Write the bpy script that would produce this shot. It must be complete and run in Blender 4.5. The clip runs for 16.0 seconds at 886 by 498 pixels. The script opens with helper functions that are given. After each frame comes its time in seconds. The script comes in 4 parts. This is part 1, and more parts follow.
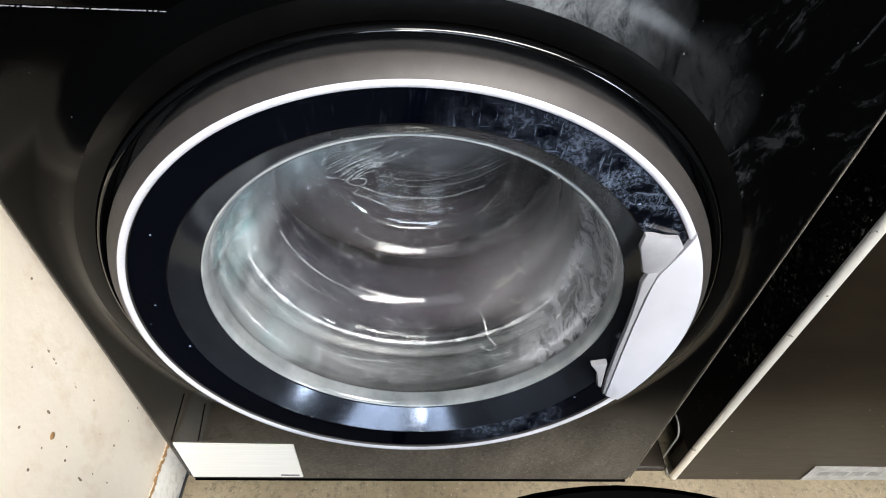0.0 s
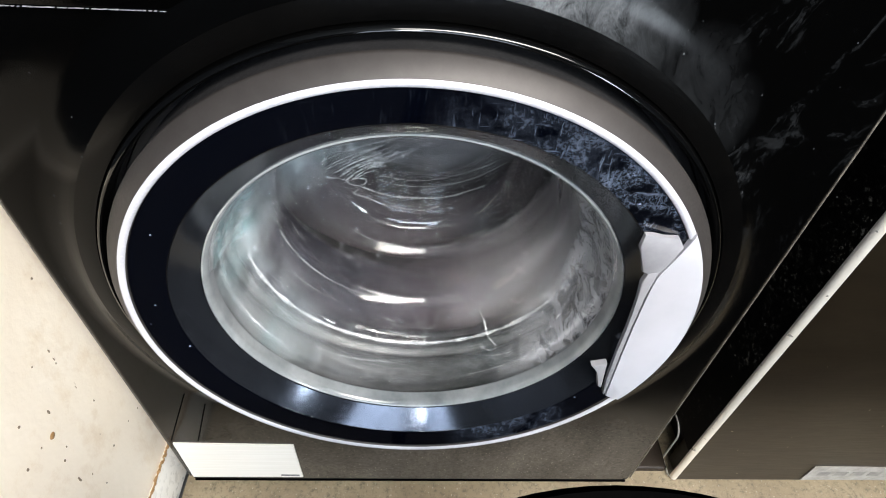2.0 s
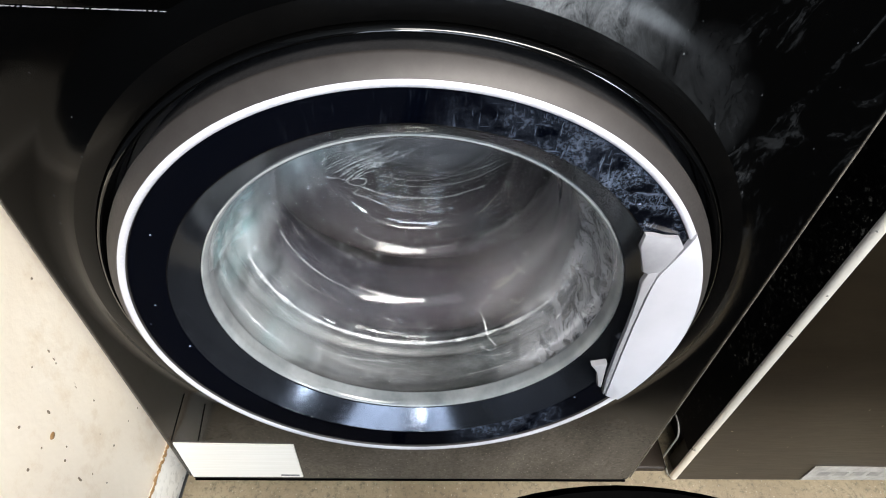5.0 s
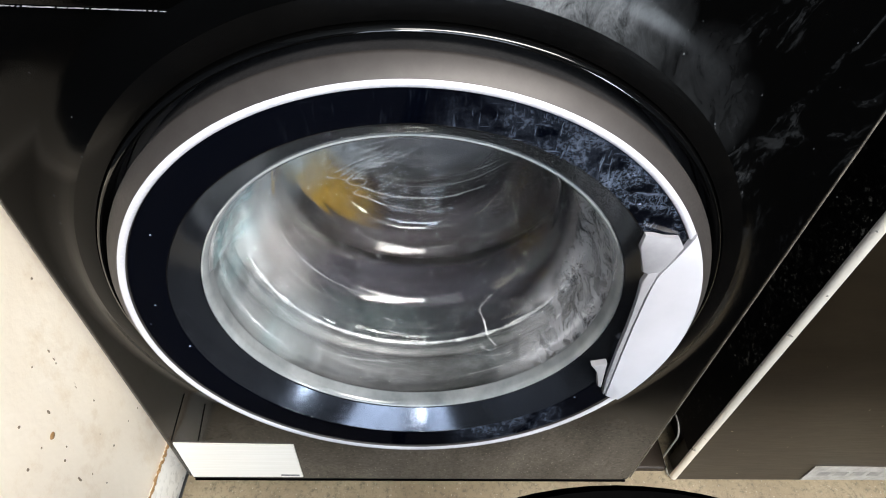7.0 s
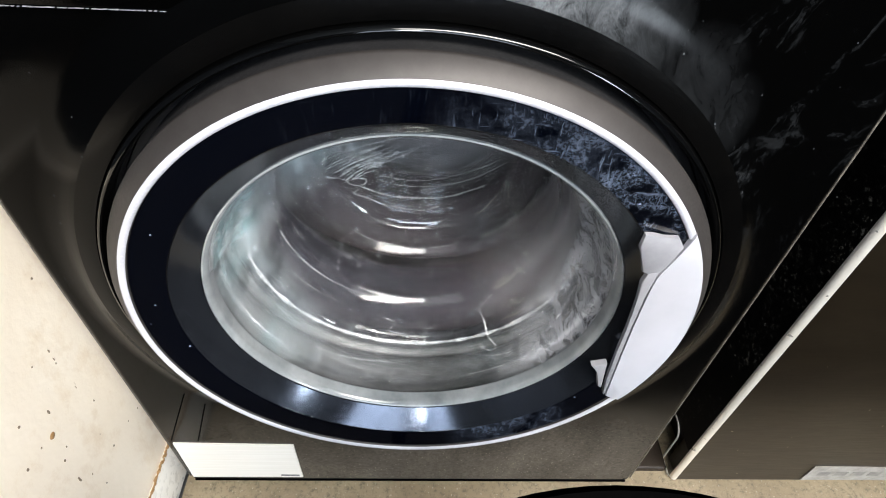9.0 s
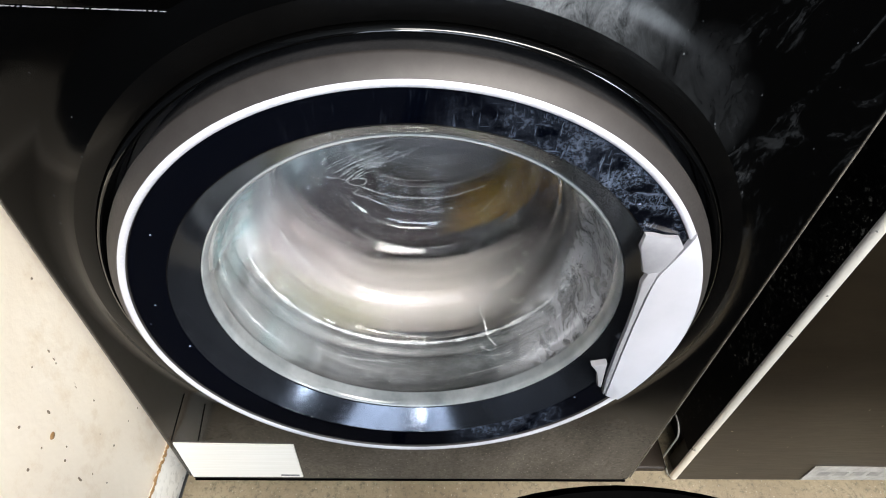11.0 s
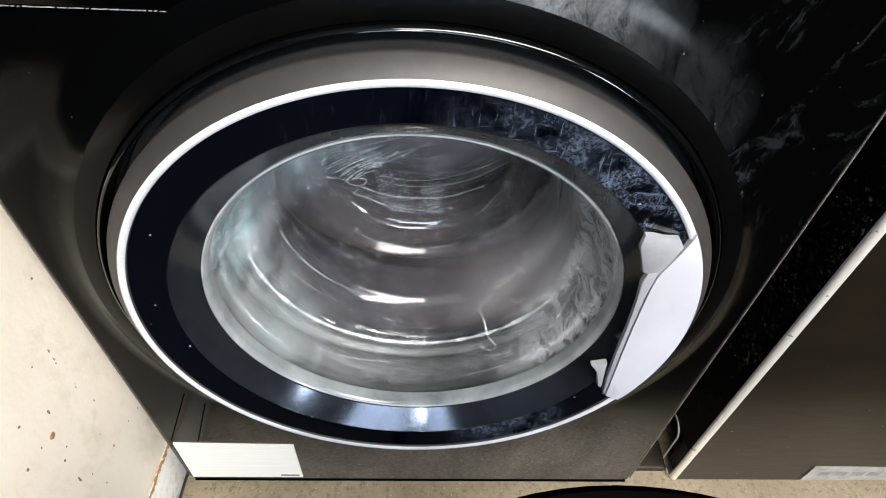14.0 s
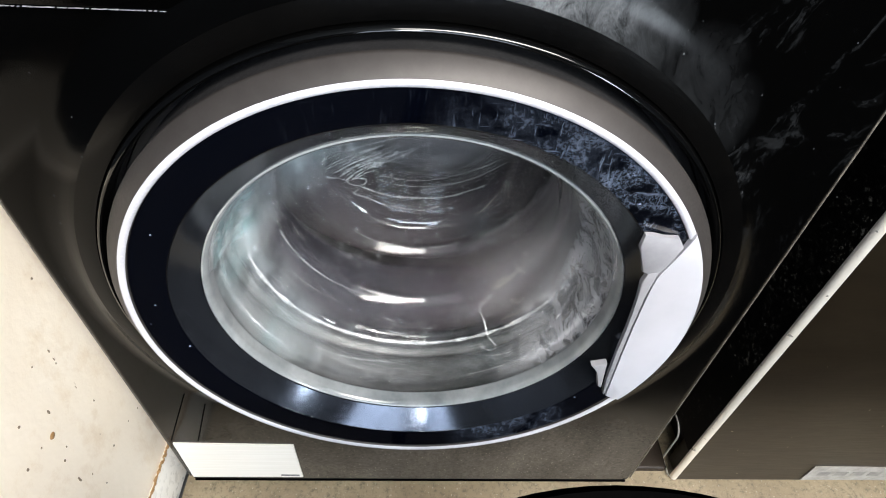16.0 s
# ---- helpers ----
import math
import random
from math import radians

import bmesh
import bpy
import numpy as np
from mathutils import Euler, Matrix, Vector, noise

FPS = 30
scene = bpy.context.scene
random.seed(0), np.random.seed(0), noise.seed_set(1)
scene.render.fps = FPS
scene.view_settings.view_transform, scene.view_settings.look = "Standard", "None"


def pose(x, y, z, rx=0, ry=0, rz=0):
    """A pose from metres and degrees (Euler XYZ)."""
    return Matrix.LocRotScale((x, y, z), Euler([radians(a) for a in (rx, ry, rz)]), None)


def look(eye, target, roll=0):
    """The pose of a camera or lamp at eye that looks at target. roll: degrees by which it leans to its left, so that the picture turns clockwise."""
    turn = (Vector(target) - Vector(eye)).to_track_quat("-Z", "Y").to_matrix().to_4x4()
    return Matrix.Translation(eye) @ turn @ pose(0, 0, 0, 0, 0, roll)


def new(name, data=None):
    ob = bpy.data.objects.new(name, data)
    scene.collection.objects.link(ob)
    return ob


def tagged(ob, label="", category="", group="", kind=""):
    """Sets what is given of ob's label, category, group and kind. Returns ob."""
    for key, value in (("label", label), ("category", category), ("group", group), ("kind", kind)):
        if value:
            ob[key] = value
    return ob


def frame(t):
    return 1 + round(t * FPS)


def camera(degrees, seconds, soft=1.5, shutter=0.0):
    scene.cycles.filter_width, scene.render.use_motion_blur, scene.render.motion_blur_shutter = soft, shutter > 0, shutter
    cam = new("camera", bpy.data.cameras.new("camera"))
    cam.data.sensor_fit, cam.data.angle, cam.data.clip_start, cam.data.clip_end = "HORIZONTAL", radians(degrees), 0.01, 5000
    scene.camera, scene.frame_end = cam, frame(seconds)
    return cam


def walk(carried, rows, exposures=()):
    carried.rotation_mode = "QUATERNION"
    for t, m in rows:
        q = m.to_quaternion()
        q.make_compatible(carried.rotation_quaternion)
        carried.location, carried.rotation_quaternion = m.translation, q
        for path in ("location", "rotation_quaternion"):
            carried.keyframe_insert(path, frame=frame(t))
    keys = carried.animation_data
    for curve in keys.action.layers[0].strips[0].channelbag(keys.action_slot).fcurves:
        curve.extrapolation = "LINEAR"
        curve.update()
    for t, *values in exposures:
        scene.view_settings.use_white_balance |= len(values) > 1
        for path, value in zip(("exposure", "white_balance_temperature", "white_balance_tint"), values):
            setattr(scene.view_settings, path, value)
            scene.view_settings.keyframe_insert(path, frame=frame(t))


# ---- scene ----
# camera: fixed, held just in front of and above the door, looking down at it
ZC = 0.41          # height of the drum's axis over the floor
cam = camera(76.93, 16.0, soft=1.0, shutter=0.75)
EYE = (0.004, -0.2689, 0.7811)
AIM = (0.004 + 0.0392, -0.2689 + 0.6967, 0.7811 - 0.7163)
walk(cam, [(0.0, look(EYE, AIM, 3.449)), (16.0, look(EYE, AIM, 3.449))], exposures=[(0.0, 0.08), (16.0, 0.08)])

# ---- light: unseen area lamps in a closed room ----
world = bpy.data.worlds.new("world")
scene.world = world
world.use_nodes = True
world.node_tree.nodes["Background"].inputs["Color"].default_value = (0.6, 0.7, 0.9, 1)
world.node_tree.nodes["Background"].inputs["Strength"].default_value = 0.02


def area_lamp(name, place, aim, sx, sy, watts, colour):
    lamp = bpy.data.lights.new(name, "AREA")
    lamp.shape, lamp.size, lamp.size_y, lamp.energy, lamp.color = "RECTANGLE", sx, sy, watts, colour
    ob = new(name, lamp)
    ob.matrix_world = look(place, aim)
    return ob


# a lamp over the machines, and three unseen ones added for the bevel's reflections
panel = area_lamp("ceiling_panel_lamp", (0.55, -1.12, 1.85), (0.05, 0.08, 0.42), 1.6, 0.36, 21.8, (1.0, 0.95, 0.895))
panel.data.spread = radians(80)
area_lamp("bevel_band_lamp", (0.25, -3.26, 1.70), (0.25, 0.0, 1.70), 2.0, 1.05, 66, (0.72, 0.83, 1.0))
area_lamp("bevel_spot_lamp", (-0.12, -3.2, 2.0), (0.2, 0.0, 0.6), 0.30, 0.5, 34, (0.90, 0.95, 1.0))
area_lamp("bevel_side_lamp", (2.50, -3.04, 1.15), (0.0, 0.0, 0.5), 0.50, 0.9, 66, (0.80, 0.90, 1.0))


# ---- materials ----
def nodes_of(name):
    m = bpy.data.materials.new(name)
    m.use_nodes = True
    t = m.node_tree
    return m, t, t.nodes["Principled BSDF"]


def link(t, a, b):
    t.links.new(a, b)


def noise_node(t, scale, detail=4.0, rough=0.6, stretch=(1, 1, 1), distort=0.0, turn=(0, 0, 0)):
    c = t.nodes.new("ShaderNodeTexCoord")
    mp = t.nodes.new("ShaderNodeMapping")
    mp.inputs["Scale"].default_value = stretch
    mp.inputs["Rotation"].default_value = turn
    n = t.nodes.new("ShaderNodeTexNoise")
    n.inputs["Scale"].default_value, n.inputs["Detail"].default_value = scale, detail
    n.inputs["Roughness"].default_value, n.inputs["Distortion"].default_value = rough, distort
    link(t, c.outputs["Object"], mp.inputs["Vector"])
    link(t, mp.outputs["Vector"], n.inputs["Vector"])
    return n


def ramp(t, source, stops):
    r = t.nodes.new("ShaderNodeValToRGB")
    el = r.color_ramp.elements
    while len(el) < len(stops):
        el.new(0.5)
    for e, (p, c) in zip(el, stops):
        e.position = p
        e.color = (c, c, c, 1) if isinstance(c, (int, float)) else (*c, 1)
    link(t, source, r.inputs["Fac"])
    return r


def mix_colour(t, fac, a, b):
    m = t.nodes.new("ShaderNodeMix")
    m.data_type = "RGBA"
    for sock, v in ((m.inputs[0], fac), (m.inputs[6], a), (m.inputs[7], b)):
        if isinstance(v, tuple):
            sock.default_value = (*v, 1)
        elif isinstance(v, (int, float)):
            sock.default_value = v
        else:
            link(t, v, sock)
    return m.outputs[2]


def math_node(t, op, a, b):
    m = t.nodes.new("ShaderNodeMath")
    m.operation = op
    m.use_clamp = True
    for sock, v in ((m.inputs[0], a), (m.inputs[1], b)):
        if isinstance(v, (int, float)):
            sock.default_value = v
        else:
            link(t, v, sock)
    return m.outputs[0]


def near(t, centre, radius, stretch=(1, 1, 1)):
    """1 at a place on the thing, fading to 0 at the given distance: where a stain lies."""
    c = t.nodes.new("ShaderNodeTexCoord")
    mp = t.nodes.new("ShaderNodeMapping")
    mp.vector_type = "POINT"
    mp.inputs["Location"].default_value = [-p * s for p, s in zip(centre, stretch)]
    mp.inputs["Scale"].default_value = stretch
    ln = t.nodes.new("ShaderNodeVectorMath")
    ln.operation = "LENGTH"
    link(t, c.outputs["Object"], mp.inputs["Vector"])
    link(t, mp.outputs["Vector"], ln.inputs[0])
    mr = t.nodes.new("ShaderNodeMapRange")
    mr.inputs["From Min"].default_value, mr.inputs["From Max"].default_value = radius, radius * 0.35
    link(t, ln.outputs["Value"], mr.inputs["Value"])
    return mr.outputs[0]


def dots(t, scale, size, share):
    """Sparse single specks of dirt: 1 inside a speck."""
    c = t.nodes.new("ShaderNodeTexCoord")
    v = t.nodes.new("ShaderNodeTexVoronoi")
    v.inputs["Scale"].default_value = scale
    link(t, c.outputs["Object"], v.inputs["Vector"])
    sep = t.nodes.new("ShaderNodeSeparateColor")
    link(t, v.outputs["Color"], sep.inputs[0])
    rare = math_node(t, "GREATER_THAN", sep.outputs[0], 1.0 - share)
    wide = math_node(t, "MULTIPLY", sep.outputs[1], size)
    inside = math_node(t, "LESS_THAN", v.outputs["Distance"], wide)
    return math_node(t, "MULTIPLY", rare, inside)


def surf(name, c1, c2, scale=20.0, rough=0.5, metal=0.0, bump=0.0, bscale=200.0, stretch=(1, 1, 1), spread=0.12, coat=0.0, spec=0.5):
    m, t, b = nodes_of(name)
    n = noise_node(t, scale, 5, 0.6, stretch)
    r = ramp(t, n.outputs["Fac"], [(0.3, c1), (0.7, c2)])
    link(t, r.outputs["Color"], b.inputs["Base Color"])
    b.inputs["Metallic"].default_value = metal
    b.inputs["Coat Weight"].default_value = coat
    b.inputs["Coat Roughness"].default_value = 0.05
    b.inputs["Specular IOR Level"].default_value = spec
    n2 = noise_node(t, bscale, 4, 0.6, stretch)
    rr = ramp(t, n2.outputs["Fac"], [(0.25, max(0.0, rough - spread)), (0.75, min(1.0, rough + spread))])
    link(t, rr.outputs["Color"], b.inputs["Roughness"])
    if bump:
        bp = t.nodes.new("ShaderNodeBump")
        bp.inputs["Strength"].default_value = bump
        bp.inputs["Distance"].default_value = 0.002
        link(t, n2.outputs["Fac"], bp.inputs["Height"])
        link(t, bp.outputs["Normal"], b.inputs["Normal"])
    return m


def black_enamel(name, gloss, spec=0.17):
    """Black glossy sheet steel: dried wipe marks and dust towards one upper corner, painted highlight and floor
    reflection.
    """
    m, t, b = nodes_of(name)
    fine = noise_node(t, 420, 3, 0.7)
    specks = ramp(t, fine.outputs["Fac"], [(0.73, 0.0), (0.78, 1.0)])
    wipe = noise_node(t, 26, 14, 0.86, (1, 1, 0.6), 0.7, (0, 0.55, 0))
    marks = ramp(t, wipe.outputs["Fac"], [(0.56, 0.0), (0.72, 1.0)])
    zone = near(t, (0.23, 0.03, ZC + 0.22), 0.2)
    zone2 = near(t, (0.08, 0.03, ZC + 0.27), 0.16)
    where = math_node(t, "MAXIMUM", zone, zone2)
    wisp = ramp(t, noise_node(t, 8, 5, 0.55, (1, 1, 0.7), 1.6, (0, 0.6, 0)).outputs["Fac"], [(0.478, 0.0), (0.502, 1.0), (0.530, 0.0)])
    broken = ramp(t, noise_node(t, 30, 10, 0.85).outputs["Fac"], [(0.48, 0.0), (0.64, 1.0)])
    wisps = math_node(t, "MULTIPLY", math_node(t, "MULTIPLY", wisp.outputs["Color"], broken.outputs["Color"]), 0.36)
    wiped = math_node(t, "MULTIPLY", math_node(t, "ADD", math_node(t, "MULTIPLY", marks.outputs["Color"], 0.55), wisps), where)
    wiped = math_node(t, "MULTIPLY", wiped, 0.07)
    dust = math_node(t, "MAXIMUM", math_node(t, "MULTIPLY", specks.outputs["Color"], 0.02), math_node(t, "MULTIPLY", dots(t, 150, 0.12, 0.24), 0.09))
    grain = ramp(t, noise_node(t, 190, 8, 0.9).outputs["Fac"], [(0.36, 0.35), (0.66, 1.0)])
    drift = ramp(t, noise_node(t, 13, 4, 0.6, (1, 1, 0.5)).outputs["Fac"], [(0.3, 0.5), (0.7, 1.2)])
    # Grit at the foot, strengthened to paint in the floor's brown reflection.
    foot = near(t, (0.02, 0.037, ZC - 0.42), 0.26, (0.50, 1, 1))
    grit_and_reflection = math_node(t, "MULTIPLY", math_node(t, "MULTIPLY", math_node(t, "MULTIPLY", grain.outputs["Color"], drift.outputs["Color"]), foot), 0.30)
    grit_and_reflection = math_node(t, "ADD", grit_and_reflection, math_node(t, "MULTIPLY", math_node(t, "MULTIPLY", dots(t, 260, 0.30, 0.30), foot), 0.25))
    allm = math_node(t, "ADD", wiped, dust)
    highlight_grain = ramp(t, noise_node(t, 55, 12, 0.8, (1, 1, 0.4), 0.8, (0, 0.6, 0)).outputs["Fac"], [(0.38, 0.12), (0.62, 1.0)])
    # Painted highlight: soft grey spots along the collar's upper edge.
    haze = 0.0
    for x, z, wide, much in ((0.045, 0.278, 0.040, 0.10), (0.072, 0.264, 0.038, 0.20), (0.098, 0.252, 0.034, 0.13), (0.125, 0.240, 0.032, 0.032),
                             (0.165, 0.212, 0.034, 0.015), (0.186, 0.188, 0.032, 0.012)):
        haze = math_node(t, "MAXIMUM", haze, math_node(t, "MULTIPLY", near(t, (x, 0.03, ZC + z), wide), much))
    allm = math_node(t, "ADD", allm, math_node(t, "MULTIPLY", haze, highlight_grain.outputs["Color"]))
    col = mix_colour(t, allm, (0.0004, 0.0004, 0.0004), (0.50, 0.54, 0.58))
    col = mix_colour(t, grit_and_reflection, col, (0.40, 0.345, 0.275))
    link(t, col, b.inputs["Base Color"])
    r = ramp(t, noise_node(t, 9, 4).outputs["Fac"], [(0.3, gloss), (0.75, gloss * 1.6)])
    rr = math_node(t, "ADD", r.outputs["Color"], math_node(t, "MULTIPLY", allm, 0.6))
    link(t, rr, b.inputs["Roughness"])
    b.inputs["Specular IOR Level"].default_value = spec
    return m


def door_black():
    """Blue-black glass of the door's ring with scuffs, chalk marks and a few specks."""
    m, t, b = nodes_of("door_black_glass")
    haze = ramp(t, noise_node(t, 38, 6, 0.65).outputs["Fac"], [(0.40, 0.0), (0.68, 1.0)])
    fine = ramp(t, noise_node(t, 330, 6, 0.75).outputs["Fac"], [(0.46, 0.0), (0.70, 1.0)])
    hair = ramp(t, noise_node(t, 300, 5, 0.7, (1, 1, 0.09), 0.0, (0, 0.75, 0)).outputs["Fac"], [(0.58, 0.0), (0.68, 1.0)])
    hair2 = ramp(t, noise_node(t, 260, 5, 0.7, (0.08, 1, 1), 0.0, (0, 0.35, 0)).outputs["Fac"], [(0.60, 0.0), (0.70, 1.0)])
    vor = t.nodes.new("ShaderNodeTexVoronoi")
    vor.feature, vor.inputs["Scale"].default_value = "DISTANCE_TO_EDGE", 240
    c = t.nodes.new("ShaderNodeTexCoord")
    wob = noise_node(t, 60, 6, 0.8)
    vm = t.nodes.new("ShaderNodeVectorMath")
    vm.operation = "MULTIPLY_ADD"
    vm.inputs[1].default_value = (0.02, 0.02, 0.02)
    link(t, wob.outputs["Color"], vm.inputs[0])
    link(t, c.outputs["Object"], vm.inputs[2])
    link(t, vm.outputs[0], vor.inputs["Vector"])
    crack = ramp(t, vor.outputs["Distance"], [(0.0, 1.0), (0.07, 0.0)])
    z1 = near(t, (0.105, 0.0, ZC + 0.176), 0.10)
    z2 = near(t, (0.155, 0.0, ZC + 0.142), 0.055)
    z3 = near(t, (0.10, 0.0, ZC - 0.175), 0.075)
    z4 = near(t, (-0.01, 0.0, ZC + 0.205), 0.09)
    cloud = math_node(t, "MULTIPLY", haze.outputs["Color"], math_node(t, "ADD", 0.15, math_node(t, "MULTIPLY", fine.outputs["Color"], 0.85)))
    lines = math_node(t, "MAXIMUM", hair.outputs["Color"], hair2.outputs["Color"])
    a = math_node(t, "MULTIPLY", math_node(t, "MULTIPLY", cloud, 0.24), math_node(t, "MAXIMUM", z1, math_node(t, "MULTIPLY", z3, 0.95)))
    d = math_node(t, "MULTIPLY", math_node(t, "MULTIPLY", crack.outputs["Color"], haze.outputs["Color"]), math_node(t, "MULTIPLY", z2, 0.55))
    e = math_node(t, "MULTIPLY", math_node(t, "MULTIPLY", lines, 0.22), math_node(t, "MAXIMUM", z1, math_node(t, "MAXIMUM", math_node(t, "MULTIPLY", z4, 0.05), math_node(t, "MULTIPLY", z3, 0.6))))
    s = math_node(t, "MULTIPLY", dots(t, 95, 0.24, 0.16), 0.30)
    f = math_node(t, "MAXIMUM", math_node(t, "ADD", a, d), math_node(t, "MAXIMUM", e, s))
    col = mix_colour(t, f, (0.0006, 0.0009, 0.0022), (0.42, 0.52, 0.72))
    link(t, col, b.inputs["Base Color"])
    rr = math_node(t, "ADD", 0.07, math_node(t, "MULTIPLY", f, 0.7))
    link(t, rr, b.inputs["Roughness"])
    b.inputs["Coat Weight"].default_value = 0.15
    b.inputs["Coat Roughness"].default_value = 0.03
    return m


def bowl_glass():
    m, t, b = nodes_of("bowl_glass")
    b.inputs["Base Color"].default_value = (0.97, 0.988, 0.985, 1)
    b.inputs["Transmission Weight"].default_value = 1.0
    b.inputs["IOR"].default_value = 1.48
    b.inputs["Roughness"].default_value = 0.015
    bp = t.nodes.new("ShaderNodeBump")
    bp.inputs["Strength"].default_value, bp.inputs["Distance"].default_value = 0.07, 0.004
    w = noise_node(t, 16, 7, 0.62, (1, 1, 1), 0.6)
    link(t, w.outputs["Fac"], bp.inputs["Height"])
    link(t, bp.outputs["Normal"], b.inputs["Normal"])
    film = t.nodes.new("ShaderNodeBsdfDiffuse")
    sm = ramp(t, noise_node(t, 34, 10, 0.75, (1, 1.5, 1), 1.2).outputs["Fac"], [(0.56, 0.0), (0.72, 0.12)])
    sp = ramp(t, noise_node(t, 330, 2, 0.6).outputs["Fac"], [(0.67, 0.0), (0.74, 0.4)])
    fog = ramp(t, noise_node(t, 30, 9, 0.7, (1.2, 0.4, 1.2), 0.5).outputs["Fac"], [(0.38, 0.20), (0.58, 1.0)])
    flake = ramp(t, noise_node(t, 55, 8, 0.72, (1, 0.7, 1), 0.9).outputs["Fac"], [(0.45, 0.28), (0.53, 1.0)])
    # Fog on the glass; these pale zones also paint in reflections at its sides.
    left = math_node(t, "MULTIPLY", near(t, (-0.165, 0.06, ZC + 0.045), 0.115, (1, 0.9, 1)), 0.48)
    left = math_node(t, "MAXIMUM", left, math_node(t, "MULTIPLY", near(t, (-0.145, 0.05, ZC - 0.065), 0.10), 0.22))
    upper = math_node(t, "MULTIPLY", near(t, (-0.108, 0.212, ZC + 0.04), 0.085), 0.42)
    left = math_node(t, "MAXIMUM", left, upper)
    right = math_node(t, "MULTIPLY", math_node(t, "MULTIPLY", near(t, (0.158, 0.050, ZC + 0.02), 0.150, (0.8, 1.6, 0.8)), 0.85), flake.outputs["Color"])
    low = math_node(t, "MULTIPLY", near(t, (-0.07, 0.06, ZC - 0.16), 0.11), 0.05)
    fog_and_glare = math_node(t, "ADD", math_node(t, "MULTIPLY", fog.outputs["Color"], math_node(t, "ADD", left, low)), right)
    # Film on the cap paints in its grey reflection.
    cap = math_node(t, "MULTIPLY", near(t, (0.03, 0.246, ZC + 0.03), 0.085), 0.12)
    fog_and_glare = math_node(t, "ADD", fog_and_glare, cap)
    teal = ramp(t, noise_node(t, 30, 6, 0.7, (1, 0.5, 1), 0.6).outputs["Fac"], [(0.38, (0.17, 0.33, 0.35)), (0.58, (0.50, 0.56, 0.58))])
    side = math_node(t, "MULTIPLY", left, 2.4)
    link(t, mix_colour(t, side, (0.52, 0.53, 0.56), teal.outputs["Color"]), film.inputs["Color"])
    fac = math_node(t, "ADD", math_node(t, "ADD", sm.outputs["Color"], sp.outputs["Color"]), fog_and_glare)
    mx = t.nodes.new("ShaderNodeMixShader")
    link(t, fac, mx.inputs[0])
    link(t, b.outputs[0], mx.inputs[1])
    link(t, film.outputs[0], mx.inputs[2])
    link(t, mx.outputs[0], t.nodes["Material Output"].inputs["Surface"])
    return m


def painted_wall():
    m, t, b = nodes_of("stained_wall_paint")
    base = ramp(t, noise_node(t, 7, 6, 0.6).outputs["Fac"], [(0.3, (0.90, 0.795, 0.64)), (0.7, (0.95, 0.865, 0.735))])
    st = ramp(t, noise_node(t, 24, 7, 0.7, (1, 1, 0.7)).outputs["Fac"], [(0.52, 0.0), (0.78, 0.50)])
    c2 = mix_colour(t, st.outputs["Color"], base.outputs["Color"], (0.60, 0.42, 0.22))
    sp = ramp(t, noise_node(t, 95, 3, 0.6, (1, 1, 0.6)).outputs["Fac"], [(0.715, 0.0), (0.76, 0.7)])
    c3 = mix_colour(t, sp.outputs["Color"], c2, (0.30, 0.20, 0.10))
    c3 = mix_colour(t, math_node(t, "MULTIPLY", dots(t, 85, 0.11, 0.35), 0.7), c3, (0.34, 0.23, 0.11))
    link(t, c3, b.inputs["Base Color"])
    b.inputs["Roughness"].default_value = 0.42
    bp = t.nodes.new("ShaderNodeBump")
    bp.inputs["Strength"].default_value, bp.inputs["Distance"].default_value = 0.25, 0.002
    link(t, noise_node(t, 60, 4).outputs["Fac"], bp.inputs["Height"])
    link(t, bp.outputs["Normal"], b.inputs["Normal"])
    return m


def terrazzo():
    m, t, b = nodes_of("speckled_floor")
    big = ramp(t, noise_node(t, 9, 5).outputs["Fac"], [(0.3, (0.16, 0.12, 0.07)), (0.7, (0.27, 0.22, 0.14))])
    sp = ramp(t, noise_node(t, 120, 6, 0.85).outputs["Fac"], [(0.50, 0.0), (0.62, 0.9)])
    c = mix_colour(t, sp.outputs["Color"], big.outputs["Color"], (0.10, 0.08, 0.05))
    sp2 = ramp(t, noise_node(t, 210, 3, 0.7, (1.3, 1, 1)).outputs["Fac"], [(0.62, 0.0), (0.7, 0.3)])
    c = mix_colour(t, sp2.outputs["Color"], c, (0.78, 0.75, 0.66))
    link(t, c, b.inputs["Base Color"])
    b.inputs["Roughness"].default_value = 0.55
    return m


def dusty_side():
    """Black side sheet with lint and fine dust caught on it."""
    m, t, b = nodes_of("dusty_black_side")
    lint = ramp(t, noise_node(t, 190, 6, 0.8, (1, 1, 1), 0.4).outputs["Fac"], [(0.56, 0.0), (0.70, 0.55)])
    patch = ramp(t, noise_node(t, 16, 4).outputs["Fac"], [(0.42, 0.1), (0.62, 1.0)])
    f = math_node(t, "MULTIPLY", lint.outputs["Color"], patch.outputs["Color"])
    f = math_node(t, "MAXIMUM", f, math_node(t, "MULTIPLY", dots(t, 150, 0.24, 0.30), 0.85))
    link(t, mix_colour(t, f, (0.0015, 0.0015, 0.0015), (0.48, 0.46, 0.40)), b.inputs["Base Color"])
    b.inputs["Roughness"].default_value = 0.35
    b.inputs["Specular IOR Level"].default_value = 0.3
    return m


